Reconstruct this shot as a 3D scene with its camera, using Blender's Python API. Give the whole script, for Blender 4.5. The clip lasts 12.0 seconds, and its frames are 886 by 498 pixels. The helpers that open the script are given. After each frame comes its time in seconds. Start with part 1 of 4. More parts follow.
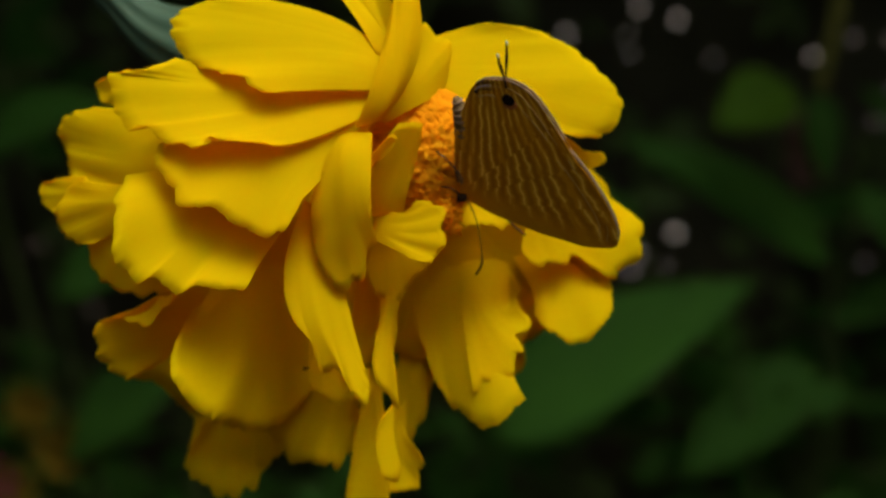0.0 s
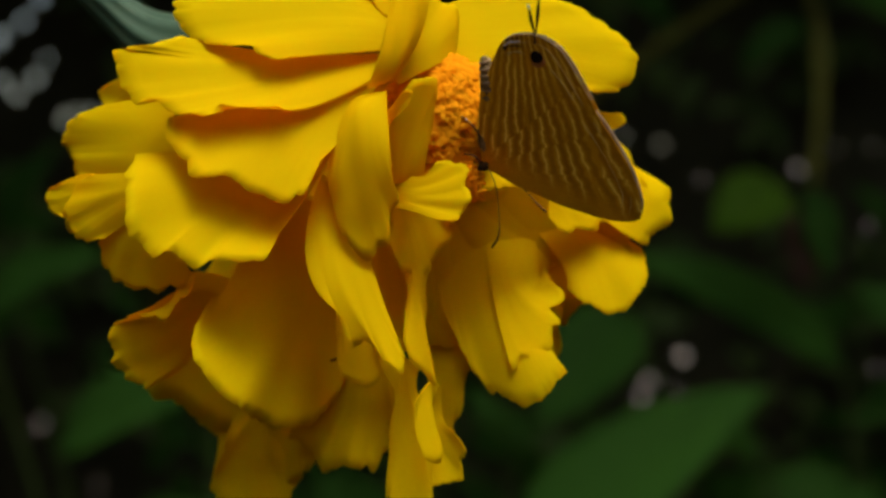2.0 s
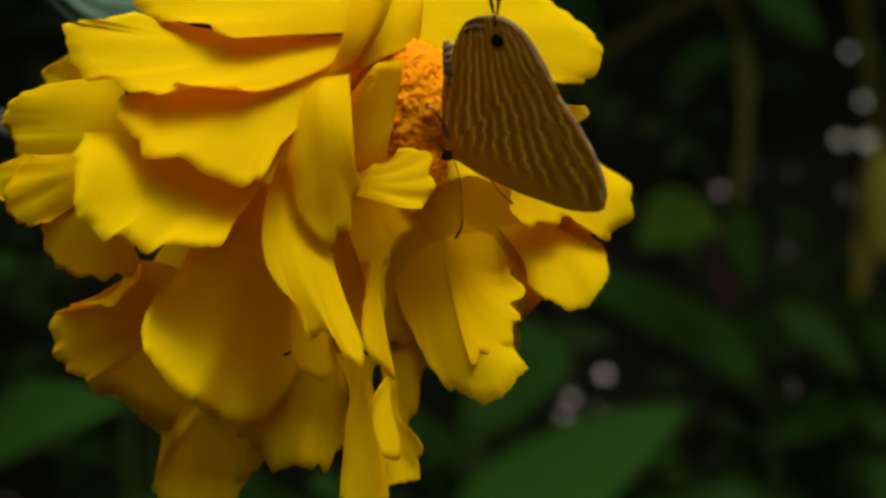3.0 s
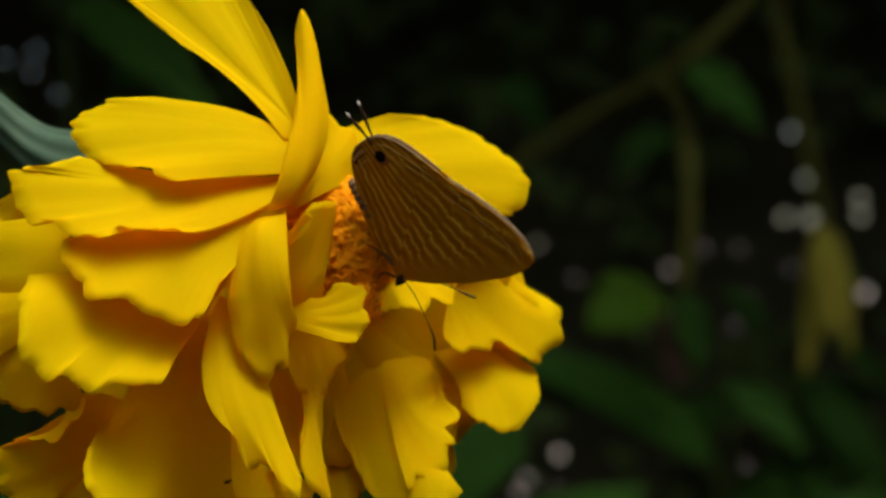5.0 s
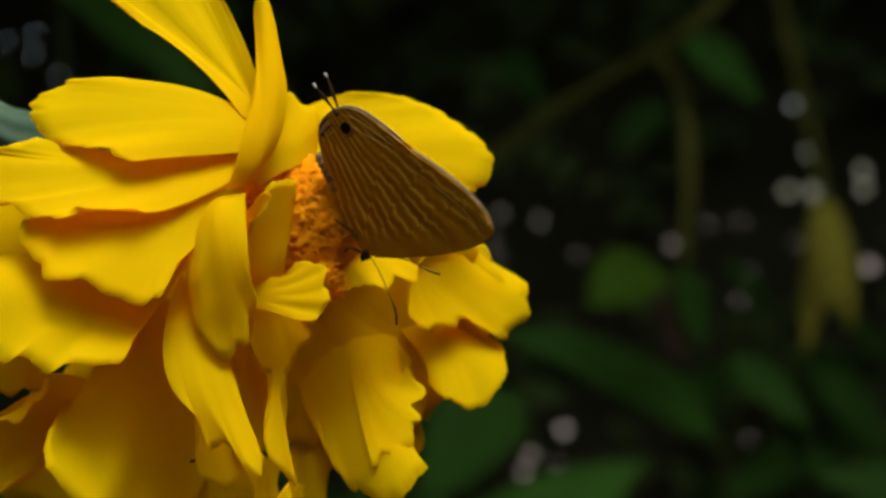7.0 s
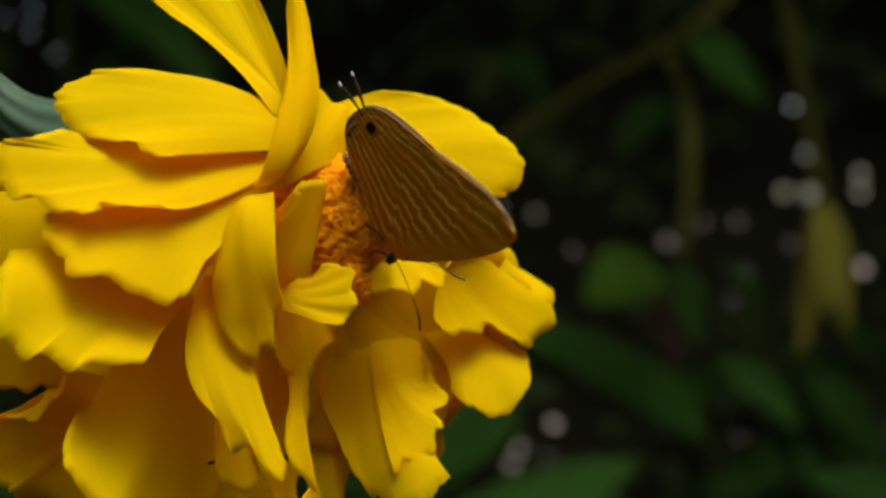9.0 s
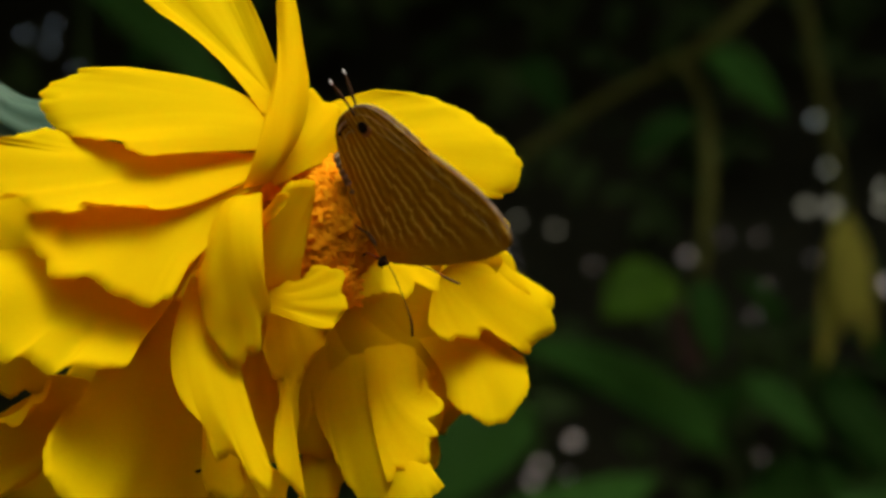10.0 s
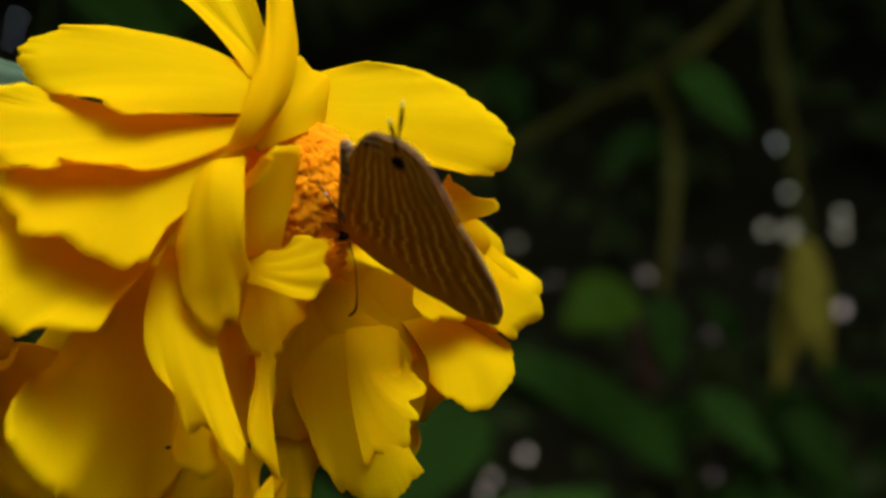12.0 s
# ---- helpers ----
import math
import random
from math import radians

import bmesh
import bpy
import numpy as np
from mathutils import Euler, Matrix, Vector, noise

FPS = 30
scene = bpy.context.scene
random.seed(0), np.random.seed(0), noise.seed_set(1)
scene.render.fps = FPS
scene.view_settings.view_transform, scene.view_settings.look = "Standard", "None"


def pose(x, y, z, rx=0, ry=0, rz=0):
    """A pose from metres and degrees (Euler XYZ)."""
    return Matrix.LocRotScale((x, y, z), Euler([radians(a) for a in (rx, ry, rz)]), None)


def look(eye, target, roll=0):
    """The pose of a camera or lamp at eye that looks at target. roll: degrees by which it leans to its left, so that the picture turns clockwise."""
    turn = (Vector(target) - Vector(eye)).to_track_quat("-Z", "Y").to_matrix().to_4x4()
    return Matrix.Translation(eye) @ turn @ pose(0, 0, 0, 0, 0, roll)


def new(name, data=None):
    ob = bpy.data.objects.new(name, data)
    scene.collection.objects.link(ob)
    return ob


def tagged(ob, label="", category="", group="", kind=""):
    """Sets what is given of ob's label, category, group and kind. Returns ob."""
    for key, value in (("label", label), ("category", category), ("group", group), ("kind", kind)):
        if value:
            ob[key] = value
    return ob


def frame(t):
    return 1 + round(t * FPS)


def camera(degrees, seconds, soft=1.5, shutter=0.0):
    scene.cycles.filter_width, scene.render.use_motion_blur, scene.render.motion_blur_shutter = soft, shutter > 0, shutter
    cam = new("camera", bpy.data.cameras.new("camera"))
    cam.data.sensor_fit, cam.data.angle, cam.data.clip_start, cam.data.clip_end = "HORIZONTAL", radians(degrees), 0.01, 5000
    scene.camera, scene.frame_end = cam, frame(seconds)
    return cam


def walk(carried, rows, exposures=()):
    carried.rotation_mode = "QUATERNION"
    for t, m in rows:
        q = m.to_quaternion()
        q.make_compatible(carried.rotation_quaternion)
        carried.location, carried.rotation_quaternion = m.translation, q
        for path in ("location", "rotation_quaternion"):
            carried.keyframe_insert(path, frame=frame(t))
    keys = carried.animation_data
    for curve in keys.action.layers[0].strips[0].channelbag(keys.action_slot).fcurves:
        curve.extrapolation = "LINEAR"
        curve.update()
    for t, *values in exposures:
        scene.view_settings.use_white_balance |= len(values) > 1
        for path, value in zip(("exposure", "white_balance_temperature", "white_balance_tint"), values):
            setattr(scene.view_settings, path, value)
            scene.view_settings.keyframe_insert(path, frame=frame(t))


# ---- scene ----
# ---- camera and its way ----
cam = camera(40, 12.0, soft=2.9)
cam.data.dof.use_dof = True
cam.data.dof.focus_distance = 0.112
cam.data.dof.aperture_fstop = 17.0
PATH = [
    (0, (0.00809, -0.11758, 0.56609), (-0.01557, 0.07856, 0.53490), 3.23),
    (0.5, (0.00454, -0.11651, 0.56406), (-0.02221, 0.08063, 0.54358), 1.37),
    (1, (0.00893, -0.11697, 0.55905), (-0.01790, 0.08058, 0.54310), -0.40),
    (1.5, (0.00869, -0.11629, 0.55365), (-0.01696, 0.08197, 0.54756), -1.37),
    (2, (0.00520, -0.11480, 0.54587), (-0.01857, 0.08376, 0.54304), -1.51),
    (2.5, (0.00070, -0.11344, 0.54668), (-0.01816, 0.08564, 0.54998), -1.27),
    (3, (0.00091, -0.11181, 0.54317), (-0.00945, 0.08792, 0.54348), -0.61),
    (3.5, (0.00288, -0.11433, 0.54539), (-0.00339, 0.08557, 0.54722), -0.45),
    (3.7, (0.00288, -0.11433, 0.54539), (0.00086, 0.08566, 0.54422), -0.45),
    (5.3, (0.00336, -0.11672, 0.54882), (0.00068, 0.08281, 0.56219), -1.61),
    (5.5, (0.00336, -0.11672, 0.54882), (0.00143, 0.08314, 0.55586), -1.61),
    (6, (0.00337, -0.11744, 0.54884), (0.00217, 0.08234, 0.55814), -1.44),
    (6.5, (0.00713, -0.11632, 0.54643), (0.00524, 0.08347, 0.55531), -1.34),
    (7, (0.00784, -0.11624, 0.54827), (0.00321, 0.08352, 0.55675), -2.02),
    (7.2, (0.00784, -0.11624, 0.54827), (0.00460, 0.08355, 0.55679), -2.02),
    (8.8, (0.00400, -0.11408, 0.55006), (0.00047, 0.08588, 0.55153), -0.33),
    (9, (0.00400, -0.11408, 0.55006), (0.00115, 0.08580, 0.55654), -0.33),
    (9.5, (0.00902, -0.11347, 0.54951), (0.00482, 0.08633, 0.55740), 0.10),
    (10, (0.00662, -0.11084, 0.54879), (0.00000, 0.08883, 0.55811), -0.27),
    (10.5, (0.00850, -0.11128, 0.54827), (0.00038, 0.08825, 0.55945), -0.30),
    (11, (0.00667, -0.11177, 0.55398), (-0.00086, 0.08782, 0.56425), 1.03),
    (11.5, (0.00589, -0.10676, 0.54412), (0.00312, 0.09287, 0.55597), 1.53),
    (12, (0.00399, -0.10790, 0.54529), (0.00455, 0.09174, 0.55730), 1.70),
]
walk(cam, [(t, look(eye, target, roll)) for t, eye, target, roll in PATH],
     exposures=[(0, 0.35), (2.5, 0.50), (5.0, 0.58), (7.0, 0.61), (12.0, 0.71)])

# ---- light ----
SUN_ELEVATION, SUN_TURN = 67, 151
world = bpy.data.worlds.new("sky")
scene.world = world
world.use_nodes = True
sky = world.node_tree.nodes.new("ShaderNodeTexSky")
sky.sky_type, sky.sun_disc = "NISHITA", False
sky.sun_elevation, sky.sun_rotation = radians(SUN_ELEVATION), radians(SUN_TURN)
sky.air_density, sky.dust_density, sky.ozone_density = 1.6, 7.0, 0.3
world.node_tree.links.new(sky.outputs[0], world.node_tree.nodes["Background"].inputs[0])
world.node_tree.nodes["Background"].inputs[1].default_value = 0.15
sun_data = bpy.data.lights.new("sun", "SUN")
sun_data.energy, sun_data.angle, sun_data.color = 1.58, radians(26), (1.0, 0.975, 0.90)
sun = new("sun", sun_data)
low, side = radians(SUN_ELEVATION), radians(SUN_TURN)
sun.matrix_world = look((math.cos(low) * math.sin(side), math.cos(low) * math.cos(side), 0.55 + math.sin(low)), (0, 0, 0.55))

FLOWER = Vector((0, 0, 0.55))
MM = 0.001


# ---- materials ----
def material(name, colour, roughness=0.6, second=None, grain=(6.0, 60.0), contrast=0.35, bump=0.0, through_light=0.0, uv=None, spread=0.0, gloss=0.3, coords="Object", glow_through=None):
    """A surface of two scales of variation; uv: stretch of the grain along a petal or leaf."""
    m = bpy.data.materials.new(name)
    m.use_nodes = True
    n, l = m.node_tree.nodes, m.node_tree.links
    bsdf, out = n["Principled BSDF"], n["Material Output"]
    where = n.new("ShaderNodeTexCoord")
    stretch = n.new("ShaderNodeMapping")
    stretch.inputs["Scale"].default_value = uv or (1, 1, 1)
    l.new(where.outputs["UV" if uv else coords], stretch.inputs[0])
    big, fine = n.new("ShaderNodeTexNoise"), n.new("ShaderNodeTexNoise")
    for tex, scale in ((big, grain[0]), (fine, grain[1])):
        tex.inputs["Scale"].default_value, tex.inputs["Detail"].default_value = scale, 4
        l.new(stretch.outputs[0], tex.inputs["Vector"])
    both = n.new("ShaderNodeMix")
    both.inputs[0].default_value = 0.45
    l.new(big.outputs[0], both.inputs[2]), l.new(fine.outputs[0], both.inputs[3])
    ramp = n.new("ShaderNodeValToRGB")
    ramp.color_ramp.elements[0].position, ramp.color_ramp.elements[1].position = 0.5 - contrast / 2, 0.5 + contrast / 2
    ramp.color_ramp.elements[0].color = (*(second or [c * 0.75 for c in colour]), 1)
    ramp.color_ramp.elements[1].color = (*colour, 1)
    l.new(both.outputs[0], ramp.inputs[0])
    colour_out = ramp.outputs[0]
    if spread:
        info, tint = n.new("ShaderNodeObjectInfo"), n.new("ShaderNodeHueSaturation")
        span = n.new("ShaderNodeMapRange")
        span.inputs[3].default_value, span.inputs[4].default_value = 1 - spread, 1 + spread
        l.new(info.outputs["Random"], span.inputs[0]), l.new(span.outputs[0], tint.inputs["Value"])
        l.new(colour_out, tint.inputs["Color"])
        colour_out = tint.outputs[0]
    l.new(colour_out, bsdf.inputs["Base Color"])
    bsdf.inputs["Roughness"].default_value = roughness
    bsdf.inputs["Specular IOR Level"].default_value = gloss
    if bump:
        relief = n.new("ShaderNodeBump")
        relief.inputs["Strength"].default_value, relief.inputs["Distance"].default_value = bump, 0.0004
        l.new(fine.outputs[0], relief.inputs["Height"]), l.new(relief.outputs[0], bsdf.inputs["Normal"])
    if through_light:
        thin, mix = n.new("ShaderNodeBsdfTranslucent"), n.new("ShaderNodeMixShader")
        mix.inputs[0].default_value = through_light
        thin.inputs["Color"].default_value = (*(glow_through or colour), 1)
        if not glow_through:
            l.new(colour_out, thin.inputs["Color"])
        l.new(bsdf.outputs[0], mix.inputs[1]), l.new(thin.outputs[0], mix.inputs[2]), l.new(mix.outputs[0], out.inputs[0])
    return m


PETAL = material("petal_yellow", (0.864, 0.788, 0.002), 0.62, (0.844, 0.712, 0.002), grain=(1.2, 9.0), contrast=0.5, bump=0.14,
                 through_light=0.64, uv=(9, 0.7, 1), spread=0.04, gloss=0.01, glow_through=(0.905, 0.505, 0.0005))
FLORET = material("floret_orange", (0.94, 0.54, 0.012), 0.8, (0.90, 0.44, 0.010), grain=(300, 1500), contrast=0.5, through_light=0.6, spread=0.05, gloss=0.0, glow_through=(1.0, 0.56, 0.015))
STEM = material("stem_grey_green", (0.050, 0.102, 0.062), 0.6, (0.026, 0.058, 0.036), grain=(60, 500), contrast=0.6, bump=0.25, gloss=0.2)
LEAF = material("leaf_green", (0.036, 0.112, 0.013), 0.7, (0.026, 0.080, 0.011), grain=(12, 90), contrast=0.6, through_light=0.15, spread=0.35, gloss=0.08)
LEAF_LIME = material("leaf_lime", (0.07, 0.16, 0.010), 0.65, (0.05, 0.12, 0.009), grain=(12, 90), contrast=0.6, through_light=0.3, gloss=0.08)
LEAF_DARK = material("leaf_dark", (0.075, 0.13, 0.030), 0.6, (0.04, 0.062, 0.018), grain=(8, 60), contrast=0.6, gloss=0.12, spread=0.3)
LEAF_DRY = material("leaf_dry", (0.44, 0.42, 0.045), 0.8, (0.29, 0.26, 0.025), grain=(15, 100), contrast=0.6, through_light=0.2)
LEAF_BROWN = material("leaf_brown", (0.13, 0.07, 0.05), 0.8, (0.07, 0.04, 0.03), grain=(20, 120), contrast=0.6)
BARK = material("vine_bark", (0.125, 0.135, 0.016), 0.8, (0.085, 0.085, 0.012), grain=(30, 200), contrast=0.6, bump=0.4)
PLASTER = material("grey_plaster", (0.50, 0.46, 0.42), 0.85, (0.41, 0.37, 0.34), grain=(4, 60), contrast=0.6, bump=0.3, gloss=0.1)
SOIL = material("soil", (0.06, 0.045, 0.03), 0.95, (0.035, 0.025, 0.018), grain=(5, 80), contrast=0.6, bump=0.5)
# backing behind the leaves: the shade between them is put into this dark colour
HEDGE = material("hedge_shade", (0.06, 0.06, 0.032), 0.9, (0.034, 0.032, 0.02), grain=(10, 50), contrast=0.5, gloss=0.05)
BLOOM_OCHRE = material("bloom_ochre", (0.16, 0.11, 0.01), 0.8, grain=(60, 300), gloss=0.03)
BLOOM_PINK = material("bloom_pink", (0.2, 0.035, 0.07), 0.8, grain=(60, 300), gloss=0.03)
BODY_GREY = material("insect_grey", (0.26, 0.18, 0.08), 0.9, (0.09, 0.06, 0.025), grain=(900, 3000), contrast=0.4, bump=0.5, gloss=0.02)
DARK = material("insect_dark", (0.035, 0.018, 0.008), 0.7, grain=(900, 3000), gloss=0.04)
WHITE = material("insect_white", (0.62, 0.6, 0.55), 0.7, grain=(900, 3000))
FRINGE = material("wing_fringe", (0.33, 0.24, 0.15), 0.9, (0.16, 0.10, 0.05), grain=(700, 4000), contrast=0.5, gloss=0.03)
PALE_LINE = material("wing_pale_line", (0.55, 0.38, 0.10), 0.9, (0.4, 0.25, 0.06), grain=(700, 4000), contrast=0.5, gloss=0.03)
LIMB = material("insect_limb", (0.10, 0.05, 0.018), 0.7, grain=(900, 3000), gloss=0.05)
EYESPOT = material("wing_eyespot", (0.012, 0.007, 0.005), 0.7, grain=(900, 3000), gloss=0.04)
RUST = material("wing_rust", (0.35, 0.12, 0.02), 0.7, grain=(900, 3000))


APEX, FAN = (0.0062, 0.0195), 0.1


def wing_material():
    """Brown scales crossed by broken, wavy pale lines that run down the wing."""
    m = material("wing_brown", (0.56, 0.28, 0.009), 0.8, (0.44, 0.20, 0.006), grain=(260, 3500), contrast=0.5, bump=0.25, through_light=0.12, gloss=0.01)
    n, l = m.node_tree.nodes, m.node_tree.links
    bsdf = n["Principled BSDF"]
    base = bsdf.inputs["Base Color"].links[0].from_socket
    where, turn = n.new("ShaderNodeTexCoord"), n.new("ShaderNodeMapping")
    turn.vector_type = "TEXTURE"
    turn.inputs["Location"].default_value, turn.inputs["Rotation"].default_value = (APEX[0], 0, APEX[1]), (0, radians(FAN), 0)
    l.new(where.outputs["Object"], turn.inputs[0])
    split, angle, reach = n.new("ShaderNodeSeparateXYZ"), n.new("ShaderNodeMath"), n.new("ShaderNodeVectorMath")
    l.new(turn.outputs[0], split.inputs[0]), l.new(turn.outputs[0], reach.inputs[0])
    angle.operation, reach.operation = "ARCTAN2", "LENGTH"
    down = n.new("ShaderNodeMath")
    down.operation = "MULTIPLY"
    down.inputs[1].default_value = -1.0
    l.new(split.outputs["Z"], down.inputs[0])
    l.new(split.outputs["X"], angle.inputs[0]), l.new(down.outputs[0], angle.inputs[1])
    # the lines jump a little from cell to cell between the veins, which fan out from the wing's root
    def sums(kind, a, b):
        node = n.new("ShaderNodeMath")
        node.operation = kind
        for socket, value in zip(node.inputs, (a, b)):
            if isinstance(value, (int, float)):
                socket.default_value = value
            else:
                l.new(value, socket)
        return node.outputs[0]
    flat = n.new("ShaderNodeSeparateXYZ")
    l.new(where.outputs["Object"], flat.inputs[0])
    vein = sums("FLOOR", sums("MULTIPLY", sums("ARCTAN2", flat.outputs["Z"], sums("ADD", flat.outputs["X"], 0.0015)), 3.4), 0)
    chance = n.new("ShaderNodeTexWhiteNoise")
    chance.noise_dimensions = "1D"
    l.new(vein, chance.inputs["W"])
    jump = sums("MULTIPLY", sums("SUBTRACT", chance.outputs["Value"], 0.5), 0.035)
    marked = n.new("ShaderNodeMapRange")
    marked.inputs[1].default_value, marked.inputs[2].default_value = 0.0002, 0.0022
    l.new(sums("ADD", flat.outputs["Z"], sums("SUBTRACT", sums("MULTIPLY", flat.outputs["X"], 0.4), 0.0012)), marked.inputs[0])
    fan = n.new("ShaderNodeCombineXYZ")
    l.new(sums("ADD", angle.outputs[0], jump), fan.inputs["X"]), l.new(reach.outputs["Value"], fan.inputs["Z"])
    wave = n.new("ShaderNodeTexWave")
    wave.wave_type, wave.bands_direction, wave.wave_profile = "BANDS", "X", "SIN"
    for key, value in (("Scale", 1.0), ("Distortion", 2.8), ("Detail", 2.0), ("Detail Scale", 1.2), ("Detail Roughness", 0.6)):
        wave.inputs[key].default_value = value
    stripes = n.new("ShaderNodeMapping")
    stripes.inputs["Scale"].default_value = (4.3, 1, 640)
    l.new(fan.outputs[0], stripes.inputs[0]), l.new(stripes.outputs[0], wave.inputs[0])
    squeeze = n.new("ShaderNodeMapping")
    squeeze.inputs["Scale"].default_value = (30, 1, 190)
    l.new(fan.outputs[0], squeeze.inputs[0])
    gaps = n.new("ShaderNodeTexNoise")
    gaps.inputs["Scale"].default_value, gaps.inputs["Detail"].default_value = 1.0, 1
    l.new(squeeze.outputs[0], gaps.inputs["Vector"])
    line, there, both = n.new("ShaderNodeMapRange"), n.new("ShaderNodeMapRange"), n.new("ShaderNodeMath")
    line.inputs[1].default_value, line.inputs[2].default_value = 0.83, 0.97
    there.inputs[1].default_value, there.inputs[2].default_value = 0.40, 0.50
    l.new(wave.outputs["Fac"], line.inputs[0]), l.new(gaps.outputs[0], there.inputs[0])
    both.operation = "MULTIPLY"
    l.new(line.outputs[0], both.inputs[0]), l.new(there.outputs[0], both.inputs[1])
    dusk, dark = n.new("ShaderNodeMapRange"), n.new("ShaderNodeMix")
    dusk.inputs[1].default_value, dusk.inputs[2].default_value, dusk.inputs[3].default_value, dusk.inputs[4].default_value = 0.1, 0.6, 0.55, 0.0
    l.new(wave.outputs["Fac"], dusk.inputs[0])
    dark.data_type = "RGBA"
    dark.inputs["B"].default_value = (0.22, 0.085, 0.003, 1)
    l.new(sums("MULTIPLY", dusk.outputs[0], marked.outputs[0]), dark.inputs["Factor"]), l.new(base, dark.inputs["A"])
    base = dark.outputs["Result"]
    mix = n.new("ShaderNodeMix")
    mix.data_type = "RGBA"
    mix.inputs["B"].default_value = (0.85, 0.56, 0.07, 1)
    l.new(sums("MULTIPLY", both.outputs[0], sums("MULTIPLY", marked.outputs[0], 0.95)), mix.inputs["Factor"]), l.new(base, mix.inputs["A"])
    l.new(mix.outputs["Result"], bsdf.inputs["Base Color"])
    for node in n:
        if node.type == "BSDF_TRANSLUCENT":
            l.new(mix.outputs["Result"], node.inputs["Color"])
    return m


WING = wing_material()


# ---- mesh helpers ----
def part(name, bm, mat, parent=None, label="", smooth=True):
    """Links a bmesh as one mesh object, under a thing where one is given."""
    mesh = bpy.data.meshes.new(name)
    for face in bm.faces:
        face.smooth = smooth and not face.tag
    bm.to_mesh(mesh)
    bm.free()
    mesh.materials.append(mat)
    ob = new(name, mesh)
    if parent:
        ob.parent = parent
    return tagged(ob, label) if label else ob


def spline(points, count):
    """Catmull-Rom through the points, evenly spread by chord length."""
    pts = [Vector(p) for p in points]
    ext = [2 * pts[0] - pts[1], *pts, 2 * pts[-1] - pts[-2]]
    lengths = [0.0]
    for a, b in zip(pts, pts[1:]):
        lengths.append(lengths[-1] + max((b - a).length, 1e-9) ** 0.75)
    out = []
    for k in range(count):
        s = lengths[-1] * k / (count - 1)
        i = min(max(j for j in range(len(pts)) if lengths[j] <= s + 1e-12), len(pts) - 2)
        t = (s - lengths[i]) / (lengths[i + 1] - lengths[i])
        a, b, c, d = ext[i:i + 4]
        out.append(0.5 * (2 * b + (c - a) * t + (2 * a - 5 * b + 4 * c - d) * t * t + (3 * b - a - 3 * c + d) * t ** 3))
    return out


def tube(bm, path, radii, sides=10, ridges=0, depth=0.0):
    """A closed tube round a path, its radius running through radii."""
    rings, across = [], None
    for i, p in enumerate(path):
        ahead = (path[min(i + 1, len(path) - 1)] - path[max(i - 1, 0)]).normalized()
        across = across or ahead.orthogonal()
        across = (across - ahead * across.dot(ahead)).normalized()
        other = ahead.cross(across)
        s = i / (len(path) - 1) * (len(radii) - 1)
        j = min(int(s), len(radii) - 2)
        r = radii[j] + (radii[j + 1] - radii[j]) * (s - j)
        ring = []
        for k in range(sides):
            a = 2 * math.pi * k / sides
            rr = r * (1 + depth * math.cos(ridges * a))
            ring.append(bm.verts.new(p + rr * (math.cos(a) * across + math.sin(a) * other)))
        rings.append(ring)
    for a, b in zip(rings, rings[1:]):
        for k in range(sides):
            bm.faces.new((a[k], a[(k + 1) % sides], b[(k + 1) % sides], b[k]))
    bm.faces.new(rings[0][::-1]), bm.faces.new(rings[-1])
    return bm


def ball(bm, centre, radii, turn=None, rings=10, sides=14):
    m = Matrix.Translation(centre) @ (turn or Matrix.Identity(4)) @ Matrix.Diagonal((*radii, 1))
    bmesh.ops.create_uvsphere(bm, u_segments=sides, v_segments=rings, radius=1, matrix=m)
    return bm


def sheet(bm, rows, back, uvs=True):
    """Skins a grid of points on both sides; back: the offset of the rear skin at each point."""
    layer = bm.loops.layers.uv.verify()
    nv, nu = len(rows), len(rows[0])
    front = [[bm.verts.new(p) for p in row] for row in rows]
    rear = [[bm.verts.new(p + back[j][i]) for i, p in enumerate(row)] for j, row in enumerate(rows)]
    def quad(vs, at, rim=False):
        f = bm.faces.new(vs)
        f.tag = rim
        for loop, (u, v) in zip(f.loops, at):
            loop[layer].uv = (u, v)
    for j in range(nv - 1):
        for i in range(nu - 1):
            at = [(i / nu, j / nv), ((i + 1) / nu, j / nv), ((i + 1) / nu, (j + 1) / nv), (i / nu, (j + 1) / nv)]
            quad((front[j][i], front[j][i + 1], front[j + 1][i + 1], front[j + 1][i]), at)
            quad((rear[j + 1][i], rear[j + 1][i + 1], rear[j][i + 1], rear[j][i]), at[::-1])
    loop_out = [(0, i) for i in range(nu)] + [(j, nu - 1) for j in range(1, nv)] + [(nv - 1, i) for i in range(nu - 2, -1, -1)] + [(j, 0) for j in range(nv - 2, 0, -1)]
    for (j, i), (k, m) in zip(loop_out, loop_out[1:] + loop_out[:1]):
        quad((front[k][m], front[j][i], rear[j][i], rear[k][m]), [(m / nu, k / nv), (i / nu, j / nv)] * 2, True)
    return bm


